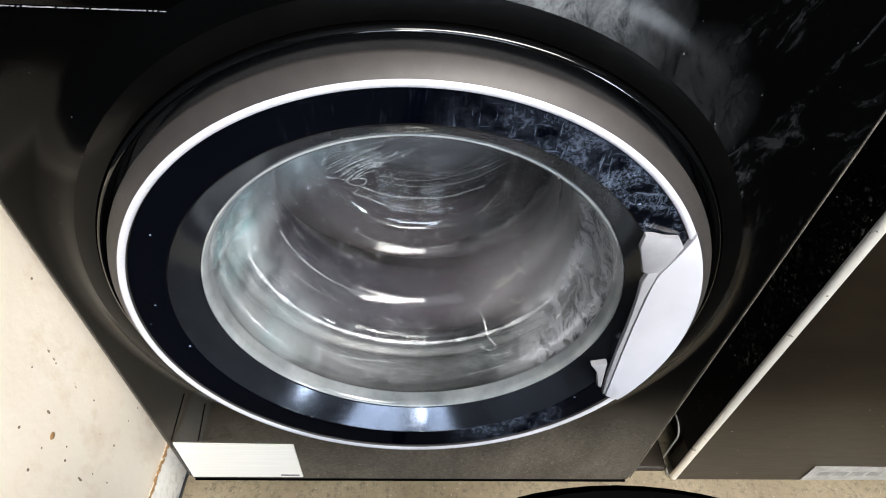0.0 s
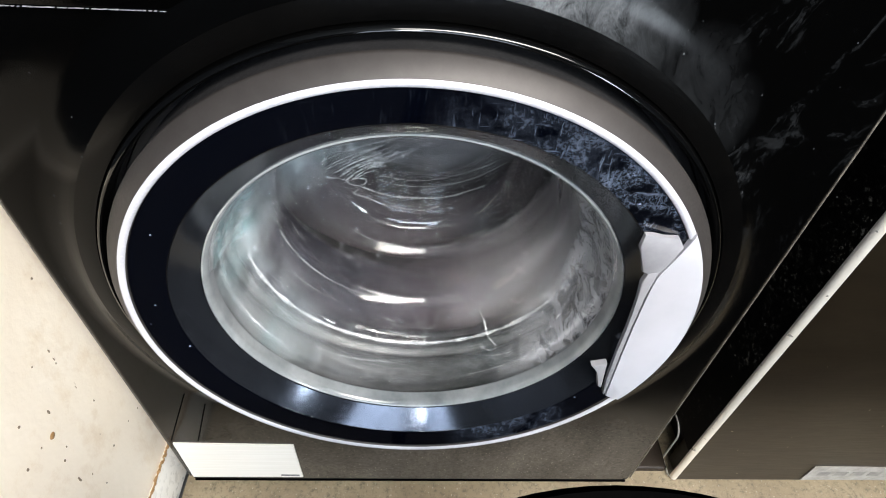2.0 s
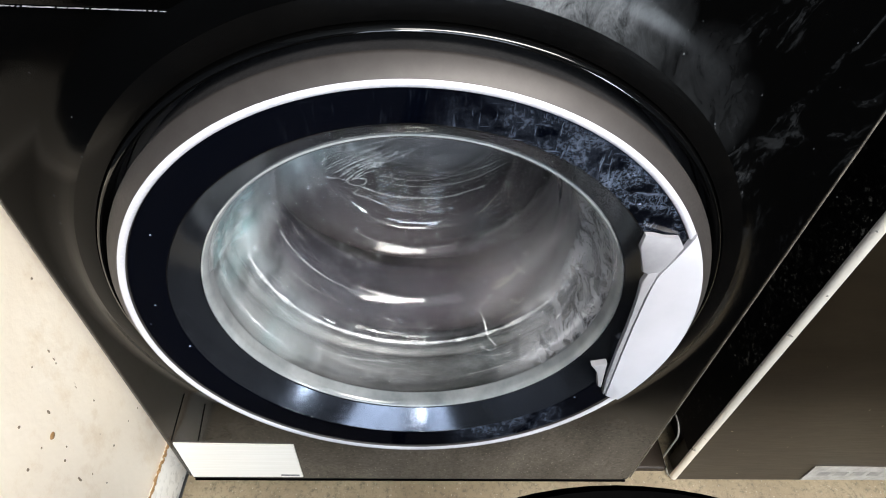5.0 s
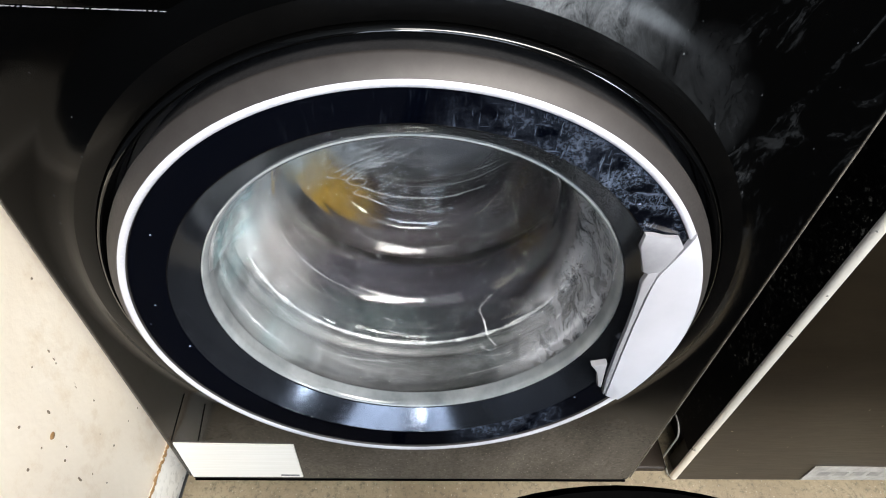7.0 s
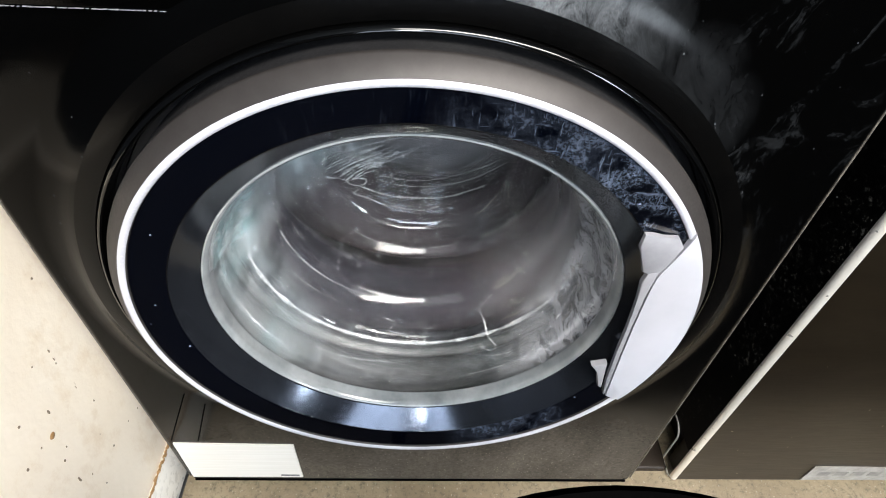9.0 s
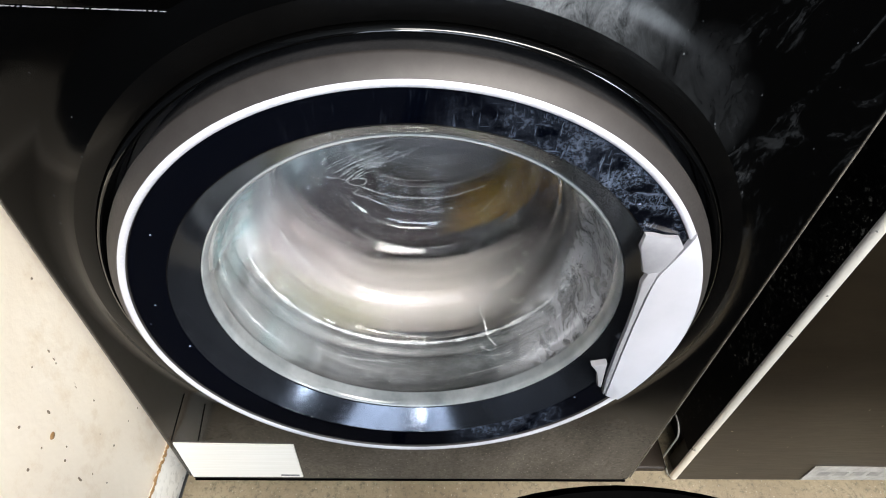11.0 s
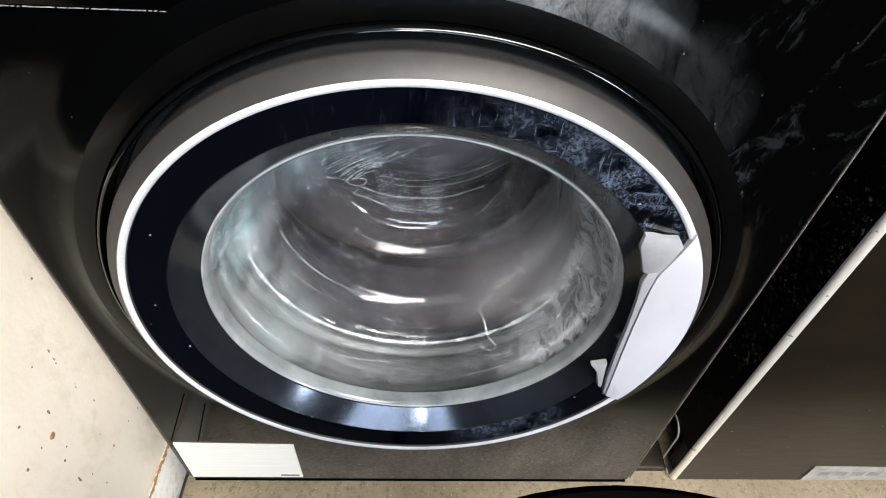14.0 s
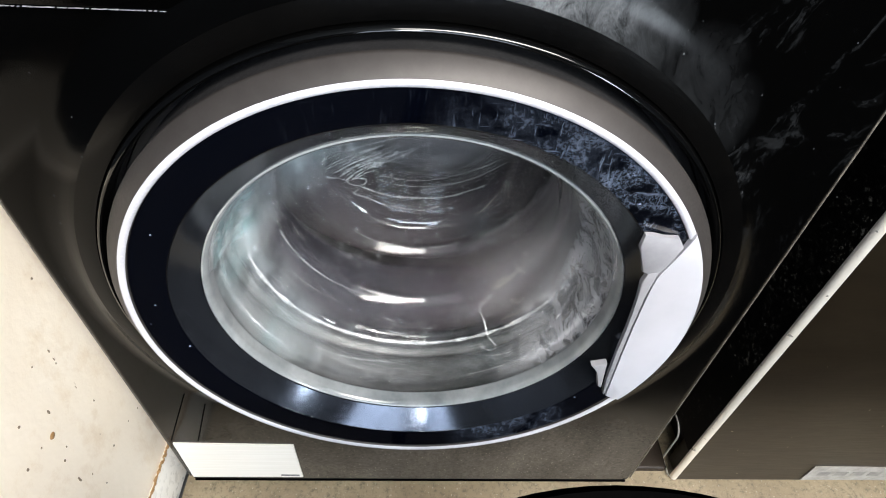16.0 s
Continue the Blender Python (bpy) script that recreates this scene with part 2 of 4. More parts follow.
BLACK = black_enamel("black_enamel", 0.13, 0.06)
COLLARBLACK = surf("satin_black_collar", (0.0006, 0.0006, 0.0006), (0.0012, 0.0011, 0.0010), 30, 0.22, 0.0, 0.0, 300, spread=0.04, spec=0.10)
BEADBLACK = surf("gloss_black_bead", (0.0005, 0.0005, 0.0005), (0.0008, 0.0008, 0.0008), 30, 0.07, 0.0, 0.0, 300, spread=0.02, spec=0.30)
DOORBLACK = door_black()
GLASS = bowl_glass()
WALLPAINT = painted_wall()
FLOORMAT = terrazzo()
SATIN = surf("satin_silver", (0.029, 0.0255, 0.024), (0.038, 0.034, 0.032), 60, 0.50, 0.35, 0.02, 600, spread=0.06)
SILVERWHITE = surf("white_silver_paint", (0.43, 0.43, 0.465), (0.49, 0.49, 0.525), 30, 0.26, 0.0, 0.0, 400, spread=0.05, coat=0.4)
HANDLEMAT = surf("handle_silver_white", (0.41, 0.415, 0.45), (0.47, 0.475, 0.515), 18, 0.34, 0.1, 0.0, 300, spread=0.06, coat=0.2)
HANDLEGREY = surf("handle_grey_edge", (0.24, 0.24, 0.26), (0.33, 0.33, 0.35), 40, 0.4, 0.2, 0.0, 300)
RUBBER = surf("grey_gasket_rubber", (0.018, 0.019, 0.020), (0.062, 0.064, 0.066), 75, 0.40, 0.0, 0.25, 110, (1, 2.2, 1))
RIMMAT = surf("frosted_rim", (0.15, 0.165, 0.170), (0.29, 0.305, 0.31), 26, 0.2, 0.0, 0.0, 200, spread=0.06, coat=1.0)


def glass_mark_film():
    """Thin broken film that the glass shows through, for dried soap and painted highlights."""
    m, t, b = nodes_of("soap_and_glint")
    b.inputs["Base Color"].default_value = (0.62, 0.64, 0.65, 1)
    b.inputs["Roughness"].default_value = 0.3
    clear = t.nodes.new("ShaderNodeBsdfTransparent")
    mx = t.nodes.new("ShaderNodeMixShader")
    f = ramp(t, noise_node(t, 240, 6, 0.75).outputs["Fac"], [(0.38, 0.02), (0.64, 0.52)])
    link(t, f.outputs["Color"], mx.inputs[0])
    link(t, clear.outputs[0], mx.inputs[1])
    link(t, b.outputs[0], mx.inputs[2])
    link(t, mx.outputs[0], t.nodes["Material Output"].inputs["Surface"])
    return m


GLASSMARK = glass_mark_film()
BEVEL = surf("dark_mirror_bevel", (0.045, 0.051, 0.063), (0.064, 0.072, 0.088), 60, 0.13, 0.85, 0.0, 320, spread=0.05)
DARKPLASTIC = surf("dark_plastic", (0.012, 0.012, 0.013), (0.022, 0.022, 0.023), 30, 0.4, 0.0, 0.05, 300)
STEEL = surf("drum_steel", (0.20, 0.19, 0.19), (0.28, 0.27, 0.265), 30, 0.3, 0.95, 0.03, 300)
EDGESTEEL = surf("bright_edge_steel", (0.80, 0.75, 0.65), (0.88, 0.84, 0.76), 12, 0.3, 0.6, 0.0, 60, spread=0.04)


def bronze():
    m, t, b = nodes_of("bronze_tinted_steel")
    n = noise_node(t, 22, 6, 0.65, (0.6, 1, 1.6))
    base = ramp(t, n.outputs["Fac"], [(0.3, (0.022, 0.016, 0.0095)), (0.7, (0.030, 0.022, 0.0125))])
    sm = ramp(t, noise_node(t, 7, 7, 0.7, (1, 1, 1), 0.8).outputs["Fac"], [(0.48, 0.0), (0.75, 0.07)])
    col = mix_colour(t, sm.outputs["Color"], base.outputs["Color"], (0.20, 0.165, 0.115))
    col = mix_colour(t, math_node(t, "MULTIPLY", dots(t, 100, 0.16, 0.34), 0.6), col, (0.55, 0.50, 0.40))
    link(t, col, b.inputs["Base Color"])
    b.inputs["Metallic"].default_value = 0.75
    r = ramp(t, noise_node(t, 160, 5, 0.7, (0.2, 1, 4)).outputs["Fac"], [(0.3, 0.30), (0.7, 0.40)])
    link(t, r.outputs["Color"], b.inputs["Roughness"])
    return m


BRONZE = bronze()
EDGELIT = surf("lit_brown_edge", (0.05, 0.044, 0.036), (0.16, 0.14, 0.115), 120, 0.4, 0.2, 0.0, 200)
GAPSHADE = surf("brown_gap_shade", (0.010, 0.007, 0.005), (0.022, 0.016, 0.011), 30, 0.45, 0.0, 0.1, 200, spec=0.2)
STICKER = surf("brushed_white_label", (0.74, 0.72, 0.66), (0.82, 0.80, 0.75), 55, 0.4, 0.15, 0.0, 300, (0.15, 1, 5))
PALEINK = surf("faded_print", (0.14, 0.135, 0.125), (0.24, 0.23, 0.21), 90, 0.5)
PALELABEL = surf("worn_grey_label", (0.20, 0.19, 0.17), (0.36, 0.345, 0.315), 70, 0.5, 0.1, 0.0, 300)
INK = surf("label_ink", (0.10, 0.10, 0.10), (0.16, 0.16, 0.16), 50, 0.5)
STOOLBLACK = surf("black_stool_plastic", (0.0012, 0.0012, 0.0013), (0.002, 0.002, 0.002), 20, 0.8, 0.0, 0.05, 300, spec=0.0)
DARKFLOOR = surf("dark_unseen_floor", (0.012, 0.012, 0.013), (0.022, 0.021, 0.02), 8, 0.95, 0.0, 0.1, 60, spec=0.0, spread=0.04)
BLACKSIDE = dusty_side()
CEILMAT = surf("ceiling_paint", (0.72, 0.72, 0.70), (0.78, 0.78, 0.76), 5, 0.8)
PLAINWALL = surf("room_wall_paint", (0.06, 0.066, 0.078), (0.085, 0.092, 0.105), 4, 0.6, 0.0, 0.1, 60)
RUST = surf("brown_stain", (0.30, 0.155, 0.05), (0.48, 0.29, 0.13), 300, 0.6)
SPECK = surf("grey_brown_dirt", (0.16, 0.12, 0.08), (0.30, 0.23, 0.15), 300, 0.6)
SKIRTMAT = surf("skirting_tile", (0.74, 0.70, 0.63), (0.82, 0.79, 0.72), 18, 0.3, 0.0, 0.05, 80)


def fabric(name, c1, c2, spec=0.25):
    return surf(name, tuple(0.55 * v for v in c1), c2, 26, 0.85, 0.0, 0.6, 240, (0.4, 2.2, 0.4), spread=0.05, spec=spec)


# ---- mesh helpers ----
def finish(name, bm, material, parent=None, label="", smooth=True):
    bmesh.ops.recalc_face_normals(bm, faces=bm.faces)
    me = bpy.data.meshes.new(name)
    bm.to_mesh(me)
    bm.free()
    me.materials.append(material)
    if smooth:
        me.shade_smooth()
        me.set_sharp_from_angle(angle=radians(38))
    ob = new(name, me)
    if parent:
        ob.parent = parent
    if label:
        tagged(ob, label)
    return ob


def part(name, bm, material, parent, label="", smooth=True):
    return finish(name, bm, material, parent, label, smooth)


def box(bm, x0, x1, y0, y1, z0, z1, bevel=0.0, seg=2):
    r = bmesh.ops.create_cube(bm, size=1.0)
    vs = r["verts"]
    for v in vs:
        v.co = ((x0 + x1) / 2 + v.co.x * (x1 - x0), (y0 + y1) / 2 + v.co.y * (y1 - y0), (z0 + z1) / 2 + v.co.z * (z1 - z0))
    if bevel:
        es = list({e for v in vs for e in v.link_edges})
        bmesh.ops.bevel(bm, geom=es, offset=bevel, segments=seg, affect="EDGES", profile=0.5)
    return bm


def lathe(profile, seg=160, cz=ZC, closed=True, wobble=0.0):
    """Turns a profile of (radius, depth) round the drum's axis, which runs along y."""
    bm = bmesh.new()
    rings = []
    for r, y in profile:
        if r < 1e-5:
            rings.append([bm.verts.new((0, y, cz))])
            continue
        ring = []
        for i in range(seg):
            a = 2 * math.pi * i / seg
            w = wobble * noise.noise(Vector((math.cos(a) * 3, math.sin(a) * 3, y * 30))) if wobble else 0.0
            ring.append(bm.verts.new(((r + w) * math.cos(a), y, cz + (r + w) * math.sin(a))))
        rings.append(ring)
    pairs = list(zip(rings, rings[1:])) + ([(rings[-1], rings[0])] if closed else [])
    for p, q in pairs:
        for i in range(seg):
            j = (i + 1) % seg
            if len(p) == 1 and len(q) == 1:
                continue
            if len(p) == 1:
                bm.faces.new((p[0], q[j], q[i]))
            elif len(q) == 1:
                bm.faces.new((p[i], p[j], q[0]))
            else:
                bm.faces.new((p[i], p[j], q[j], q[i]))
    return bm


def spline(pts, n):
    """Smooth points through a short profile."""
    out = []
    for i in range(len(pts) - 1):
        p0, p1, p2, p3 = pts[max(i - 1, 0)], pts[i], pts[i + 1], pts[min(i + 2, len(pts) - 1)]
        for k in range(n):
            u = k / n
            out.append(tuple(0.5 * (2 * b + (c - a) * u + (2 * a - 5 * b + 4 * c - d) * u * u + (3 * b - a - 3 * c + d) * u ** 3)
                             for a, b, c, d in zip(p0, p1, p2, p3)))
    out.append(pts[-1])
    return out


def prism(bm, outline, y0, y1):
    """A closed outline of (x, z), given thickness along y."""
    f = [bm.verts.new((x, y0, z)) for x, z in outline]
    b = [bm.verts.new((x, y1, z)) for x, z in outline]
    bm.faces.new(f)
    bm.faces.new(b[::-1])
    for i in range(len(outline)):
        j = (i + 1) % len(outline)
        bm.faces.new((f[i], b[i], b[j], f[j]))
    return bm


def at(theta, r, y):
    """A point in the drum's space: theta degrees from the bottom, turning to the wall's side."""
    a = radians(theta)
    return (-r * math.sin(a), y, -r * math.cos(a))


# ---- the room ----
def room():
    x0, x1, y0, y1, h = -0.316, 2.7, -3.3, 0.70, 2.5
    xw = -1.6
    t = 0.1
    # Unseen floor and walls are dark so the black front reflects little.
    fl = finish("floor", box(bmesh.new(), xw - t, x1 + t, y0 - t, y1 + t, -0.2, -0.10), DARKFLOOR, smooth=False)
    tagged(fl, "unseen room floor below the ledge, made dark for reflections", "floor", kind="structure")
    # Speckled floor cut short as a ledge to darken the bevel's reflection.
    lg = finish("ledge", box(bmesh.new(), x0, x1, -0.07, y1, -0.10, 0.0, 0.004, 2), FLOORMAT)
    tagged(lg, "beige speckled terrazzo floor with dust and grit, cut short as a ledge", "ledge", kind="structure")
    # Unseen top and front end are cut so the black front reflects dark.
    w = finish("partition_wall", box(bmesh.new(), x0 - t, x0, -0.16, y1, -0.1, 0.515, 0.012, 4), WALLPAINT, smooth=False)
    tagged(w, "low cream painted partition wall with brown specks and stains", "wall", kind="structure")
    for name, b in (("wall_west", (xw - t, xw, y0 - t, y1 + t, -0.1, h)), ("wall_east", (x1, x1 + t, y0 - t, y1 + t, -0.1, h)), ("wall_north", (xw, x1, y1, y1 + t, -0.1, h)),
                    ("wall_south", (xw, x1, y0 - t, y0, -0.1, h))):
        o = finish(name, box(bmesh.new(), *b), PLAINWALL, smooth=False)
        tagged(o, "plain dark grey room wall, unseen, kept dark for reflections", "wall", kind="structure")
    c = finish("ceiling", box(bmesh.new(), xw - t, x1 + t, y0 - t, y1 + t, h, h + t), CEILMAT, smooth=False)
    tagged(c, "plain pale grey painted ceiling of the room", "ceiling", kind="structure")
    sk = finish("baseboard", box(bmesh.new(), x0, x0 + 0.003, -0.07, y1, 0.0, 0.083, 0.001), SKIRTMAT)
    tagged(sk, "cream tile skirting with a dirty brown top joint", "baseboard", kind="structure")
    # crumbling brown joint along the top of the skirting
    bm = bmesh.new()
    random.seed(5)
    for i in range(100):
        y = -0.066 + 0.0016 * i
        s = random.uniform(0.0012, 0.0038)
        r = bmesh.ops.create_icosphere(bm, subdivisions=1, radius=s)
        off = Vector((x0 + 0.003, y + random.uniform(-0.001, 0.001), 0.0838 + random.uniform(-0.002, 0.0022)))
        for v in r["verts"]:
            v.co = v.co * random.uniform(0.7, 1.2)
            v.co.x *= 0.5
            v.co += off
    part("joint_dirt", bm, RUST, sk, "crumbling brown dirt along the joint")
    # dark strip laid for the shadow in the gap by the skirting
    part("gap_shadow", box(bmesh.new(), x0 + 0.0031, x0 + 0.0065, -0.065, y1 - 0.01, 0.0001, 0.0012), DARKPLASTIC, lg, smooth=False)
    # single stains that stand out on the wall
    for y, z, ry, rz in ((-0.041, 0.302, 0.0050, 0.0048), (0.038, 0.421, 0.0016, 0.0020), (0.008, 0.360, 0.0014, 0.0030), (0.007, 0.349, 0.0010, 0.0030),
                         (0.006, 0.344, 0.0012, 0.0016), (-0.013, 0.368, 0.0014, 0.0015), (0.012, 0.268, 0.0014, 0.0022), (-0.029, 0.322, 0.0016, 0.0044),
                         (-0.055, 0.308, 0.0014, 0.0016), (-0.039, 0.276, 0.0013, 0.0018), (-0.049, 0.269, 0.0017, 0.0024), (-0.075, 0.311, 0.0020, 0.0024),
                         (-0.052, 0.234, 0.0016, 0.0066), (-0.003, 0.200, 0.0018, 0.0020), (0.049, 0.184, 0.0014, 0.0016), (0.029, 0.192, 0.0012, 0.0014),
                         (-0.036, 0.185, 0.0013, 0.0017), (-0.040, 0.217, 0.0012, 0.0014), (-0.055, 0.346, 0.0020, 0.0022)):
        bm = bmesh.new()
        bmesh.ops.create_icosphere(bm, subdivisions=2, radius=1.0)
        for v in bm.verts:
            k = 1 + 0.3 * noise.noise(v.co * 2 + Vector((y * 90, z * 70, 0)))
            v.co = Vector((x0 + v.co.x * 0.0006, y + v.co.y * ry * k * 0.7, z + v.co.z * rz * k * 0.7))
        part("wall_stain", bm, RUST if ry > 0.003 else SPECK, w, "small brown speck on the paint")


room()


# ---- unseen: window frames and a lamp body added round the area lamps ----
def window(name, lo, hi, along_x, wall):
    """A white frame added on a closed wall, with its sill; no opening behind it."""
    w = new(name)
    tagged(w, "unseen white window frame added on a closed wall behind a lamp", "window", kind="structure")
    b = 0.06
    bars = [(lo[0] - b, lo[0], lo[1] - b, hi[1] + b), (hi[0], hi[0] + b, lo[1] - b, hi[1] + b),
            (lo[0], hi[0], lo[1] - b, lo[1]), (lo[0], hi[0], hi[1], hi[1] + b)]
    for k, (a0, a1, z0, z1) in enumerate(bars):
        d0, d1 = sorted((wall, wall + (0.035 if along_x else -0.035)))
        c = (a0, a1, d0, d1, z0, z1) if along_x else (d0, d1, a0, a1, z0, z1)
        part("window_frame", box(bmesh.new(), *c, 0.004, 1), CEILMAT, w)
    d0, d1 = sorted((wall, wall + (0.12 if along_x else -0.12)))
    z = lo[1] - b
    c = (lo[0] - 0.1, hi[0] + 0.1, d0, d1, z - 0.03, z) if along_x else (d0, d1, lo[0] - 0.1, hi[0] + 0.1, z - 0.03, z)
    part("window_sill", box(bmesh.new(), *c, 0.004, 1), CEILMAT, w)


# Unseen housing and cords, added to carry the area lamp.
def hanging_lamp():
    lamp = new("hanging_lamp")
    tagged(lamp, "long flat white lamp body, unseen, added behind the area lamp", "lamp")
    lamp.matrix_world = look((0.55, -1.12, 1.85), (0.05, 0.08, 0.42))
    part("housing", box(bmesh.new(), -0.83, 0.83, -0.21, 0.21, 0.006, 0.05, 0.008, 2), CEILMAT, lamp)
    for x in (-0.6, 0.6):
        top = lamp.matrix_world.inverted() @ (Vector((0, 0, 2.499 - (lamp.matrix_world @ Vector((x, 0, 0.05))).z)) + lamp.matrix_world @ Vector((x, 0, 0.05)))
        a, bm = Vector((x, 0, 0.05)), bmesh.new()
        bmesh.ops.create_cone(bm, cap_ends=True, segments=8, radius1=0.003, radius2=0.003, depth=1.0)
        m = Matrix.Translation((a + top) / 2) @ (top - a).to_track_quat("Z", "Y").to_matrix().to_4x4() @ Matrix.Diagonal((1, 1, (top - a).length, 1))
        bmesh.ops.transform(bm, matrix=m, verts=bm.verts)
        part("cord", bm, CEILMAT, lamp)


window("added_window_1", (-0.75, 1.17), (1.25, 2.23), True, -3.3)
window("added_window_2", (-3.25, 0.70), (-2.65, 1.60), False, 2.7)
hanging_lamp()


# ---- the washing machine ----
def panel_mesh():
    """Front panel: a flat sheet with rounded sides that swells into a raised collar round the door."""
    bm = bmesh.new()
    hx, zt, zb = 0.294, 0.436, -0.394
    angs = [2 * math.pi * i / 160 for i in range(160)] + [math.atan2(z, x) % (2 * math.pi) for x in (hx, -hx) for z in (zt, zb)]
    angs = sorted(set(round(a, 6) for a in angs))
    flare = [(0.2584, 0.0252), (0.2640, 0.0282), (0.2690, 0.0313), (0.2750, 0.0338), (0.2820, 0.0358), (0.2860, 0.0366), (0.2900, 0.0370)]
    rings = []
    for r, y in flare:
        rings.append([bm.verts.new((r * math.cos(a), y, ZC + r * math.sin(a))) for a in angs])

    def edge(a, hx, zt, zb, y):
        c, s = math.cos(a), math.sin(a)
        k = min(hx / abs(c) if abs(c) > 1e-6 else 9, (zt / s if s > 1e-6 else 9), (zb / s if s < -1e-6 else 9))
        return (k * c, y, ZC + k * s)
    for d, y in ((0.0, 0.037), (0.0030, 0.0376), (0.0050, 0.0392), (0.0060, 0.0420), (0.0060, 0.052)):
        rings.append([bm.verts.new(edge(a, hx + d, zt + d * 0.6, zb - d * 0.1, y)) for a in angs])
    n = len(angs)
    for p, q in zip(rings, rings[1:]):
        for i in range(n):
            j = (i + 1) % n
            bm.faces.new((p[i], p[j], q[j], q[i]))
    return bm


def washing_machine():
    wm = new("washing_machine")
    tagged(wm, "black front-loading washing machine with a round glass door, spinning", "washing machine")
    for name, b in (("side_panel", (-0.3, -0.297, 0.0525, 0.62, 0.016, 0.846)), ("side_panel", (0.297, 0.3, 0.0525, 0.62, 0.016, 0.846)),
                    ("back_panel", (-0.297, 0.297, 0.617, 0.62, 0.016, 0.846)), ("top_panel", (-0.3, 0.3, 0.05, 0.62, 0.8465, 0.85)),
                    ("base_panel", (-0.297, 0.297, 0.0525, 0.617, 0.016, 0.019))):
        part(name, box(bmesh.new(), *b), BLACK, wm, smooth=False)
    part("front_panel", panel_mesh(), FRONT, wm, "glossy black front sheet with dust, wipe marks, painted highlight and floor reflection")
    collar = [(0.2589, 0.0246), (0.2560, 0.0239), (0.2520, 0.0231), (0.2485, 0.0225), (0.2460, 0.0222), (0.2442, 0.0221), (0.2436, 0.0230), (0.2440, 0.060),
              (0.2560, 0.060), (0.2589, 0.032)]
    part("door_collar", lathe(collar, 200), COLLARBLACK, wm, "satin black sloping collar round the door")
    bead = [(0.2434, 0.0226), (0.2427, 0.0204), (0.2414, 0.0186), (0.2400, 0.0181), (0.2389, 0.0187), (0.2381, 0.0208), (0.2377, 0.060), (0.2434, 0.060)]
    part("collar_bead", lathe(bead, 200), BEADBLACK, wm, "rounded glossy black bead round the door opening")
    part("door_seat", lathe([(0.2372, 0.052), (0.2372, 0.059), (0.2000, 0.059), (0.2000, 0.052)]), DARKPLASTIC, wm)
    # Pale strips paint the highlight along the cabinet's rounded edges.
    for sx in (-1, 1):
        bm = box(bmesh.new(), sx * 0.2997 - 0.0008, sx * 0.2997 + 0.0008, 0.0388, 0.0412, 0.017, 0.845, 0.0004, 1)
        part("worn_lit_edge", bm, EDGELIT, wm, "thin pale strip painting the lit line along the cabinet's edge")
    # detergent drawer with a worn lower edge
    bm = box(bmesh.new(), -0.292, -0.112, 0.0338, 0.0372, ZC + 0.2395, ZC + 0.34, 0.0012, 2)
    dr = part("detergent_drawer", bm, BLACK, wm, "glossy black drawer front")
    bm = bmesh.new()
    random.seed(9)
    for i in range(60):
        x = -0.292 + 0.18 * i / 60
        w = random.uniform(0.0014, 0.0036)
        box(bm, x, x + w, 0.0336, 0.0346, ZC + 0.2387, ZC + 0.2387 + random.uniform(0.00015, 0.0004))
    part("worn_lit_edge", bm, HANDLEGREY, dr, "pale worn paint on the edge", smooth=False)
    # plate at the foot of the front
    bm = bmesh.new()
    prism(bm, [(-0.2905, ZC - 0.2870), (-0.1470, ZC - 0.2905), (-0.1480, ZC - 0.3865), (-0.2930, ZC - 0.3865)], 0.0354, 0.0369)
    pl = part("name_plate", bm, STICKER, wm, "brushed white label plate on the foot of the front")
    bm = box(bmesh.new(), -0.176, -0.152, 0.0350, 0.0353, ZC - 0.3815, ZC - 0.3775)
    part("label_bar", bm, INK, pl, "tiny dark unreadable print", smooth=False)
    # Black strips stand in for the shadow in the gap beneath the machine.
    part("toe_shadow", box(bmesh.new(), -0.293, 0.293, 0.0352, 0.050, 0.0118, 0.0157, 0.0006), STOOLBLACK, wm, "thin black strip painting the shadow under the front")
    part("toe_strip", box(bmesh.new(), -0.292, 0.292, 0.0620, 0.074, 0.001, 0.0150, 0.001), STOOLBLACK, wm, "black recessed strip added to darken the space under the front")
    for xa, za, xb, zb in ((-0.2443, ZC + -0.1716, -0.2914, ZC + -0.2828), (-0.2280, ZC + -0.1930, -0.2592, ZC + -0.2823)):
        bm = prism(bmesh.new(), [(xa - 0.0007, za), (xa + 0.0007, za), (xb + 0.0007, zb), (xb - 0.0007, zb)], 0.0369, 0.0374)
        part("flap_seam", bm, STOOLBLACK, wm, smooth=False)
    # adjustable feet
    for x in (-0.25, 0.25):
        for y in (0.09, 0.57):
            bm = bmesh.new()
            bmesh.ops.create_cone(bm, cap_ends=True, segments=20, radius1=0.022, radius2=0.018, depth=0.016)
            bmesh.ops.translate(bm, verts=bm.verts, vec=(x, y, 0.008))
            part("foot", bm, DARKPLASTIC, wm)
    # grey gasket and the tub behind it
    folds = spline([(0.1795, 0.040), (0.1782, 0.050), (0.1806, 0.058), (0.1812, 0.066), (0.1778, 0.078), (0.1786, 0.086), (0.1826, 0.0925), (0.1776, 0.1010),
                    (0.1795, 0.1070)], 4)
    gas = [(0.1990, 0.056), (0.1850, 0.046)] + folds + [(0.1900, 0.112), (0.2050, 0.116), (0.2050, 0.122), (0.1880, 0.119), (0.1850, 0.110), (0.1860, 0.080),
                                                       (0.1870, 0.060), (0.1990, 0.062)]
    part("door_gasket", lathe(gas, wobble=0.0012), RUBBER, wm, "ribbed grey rubber gasket")
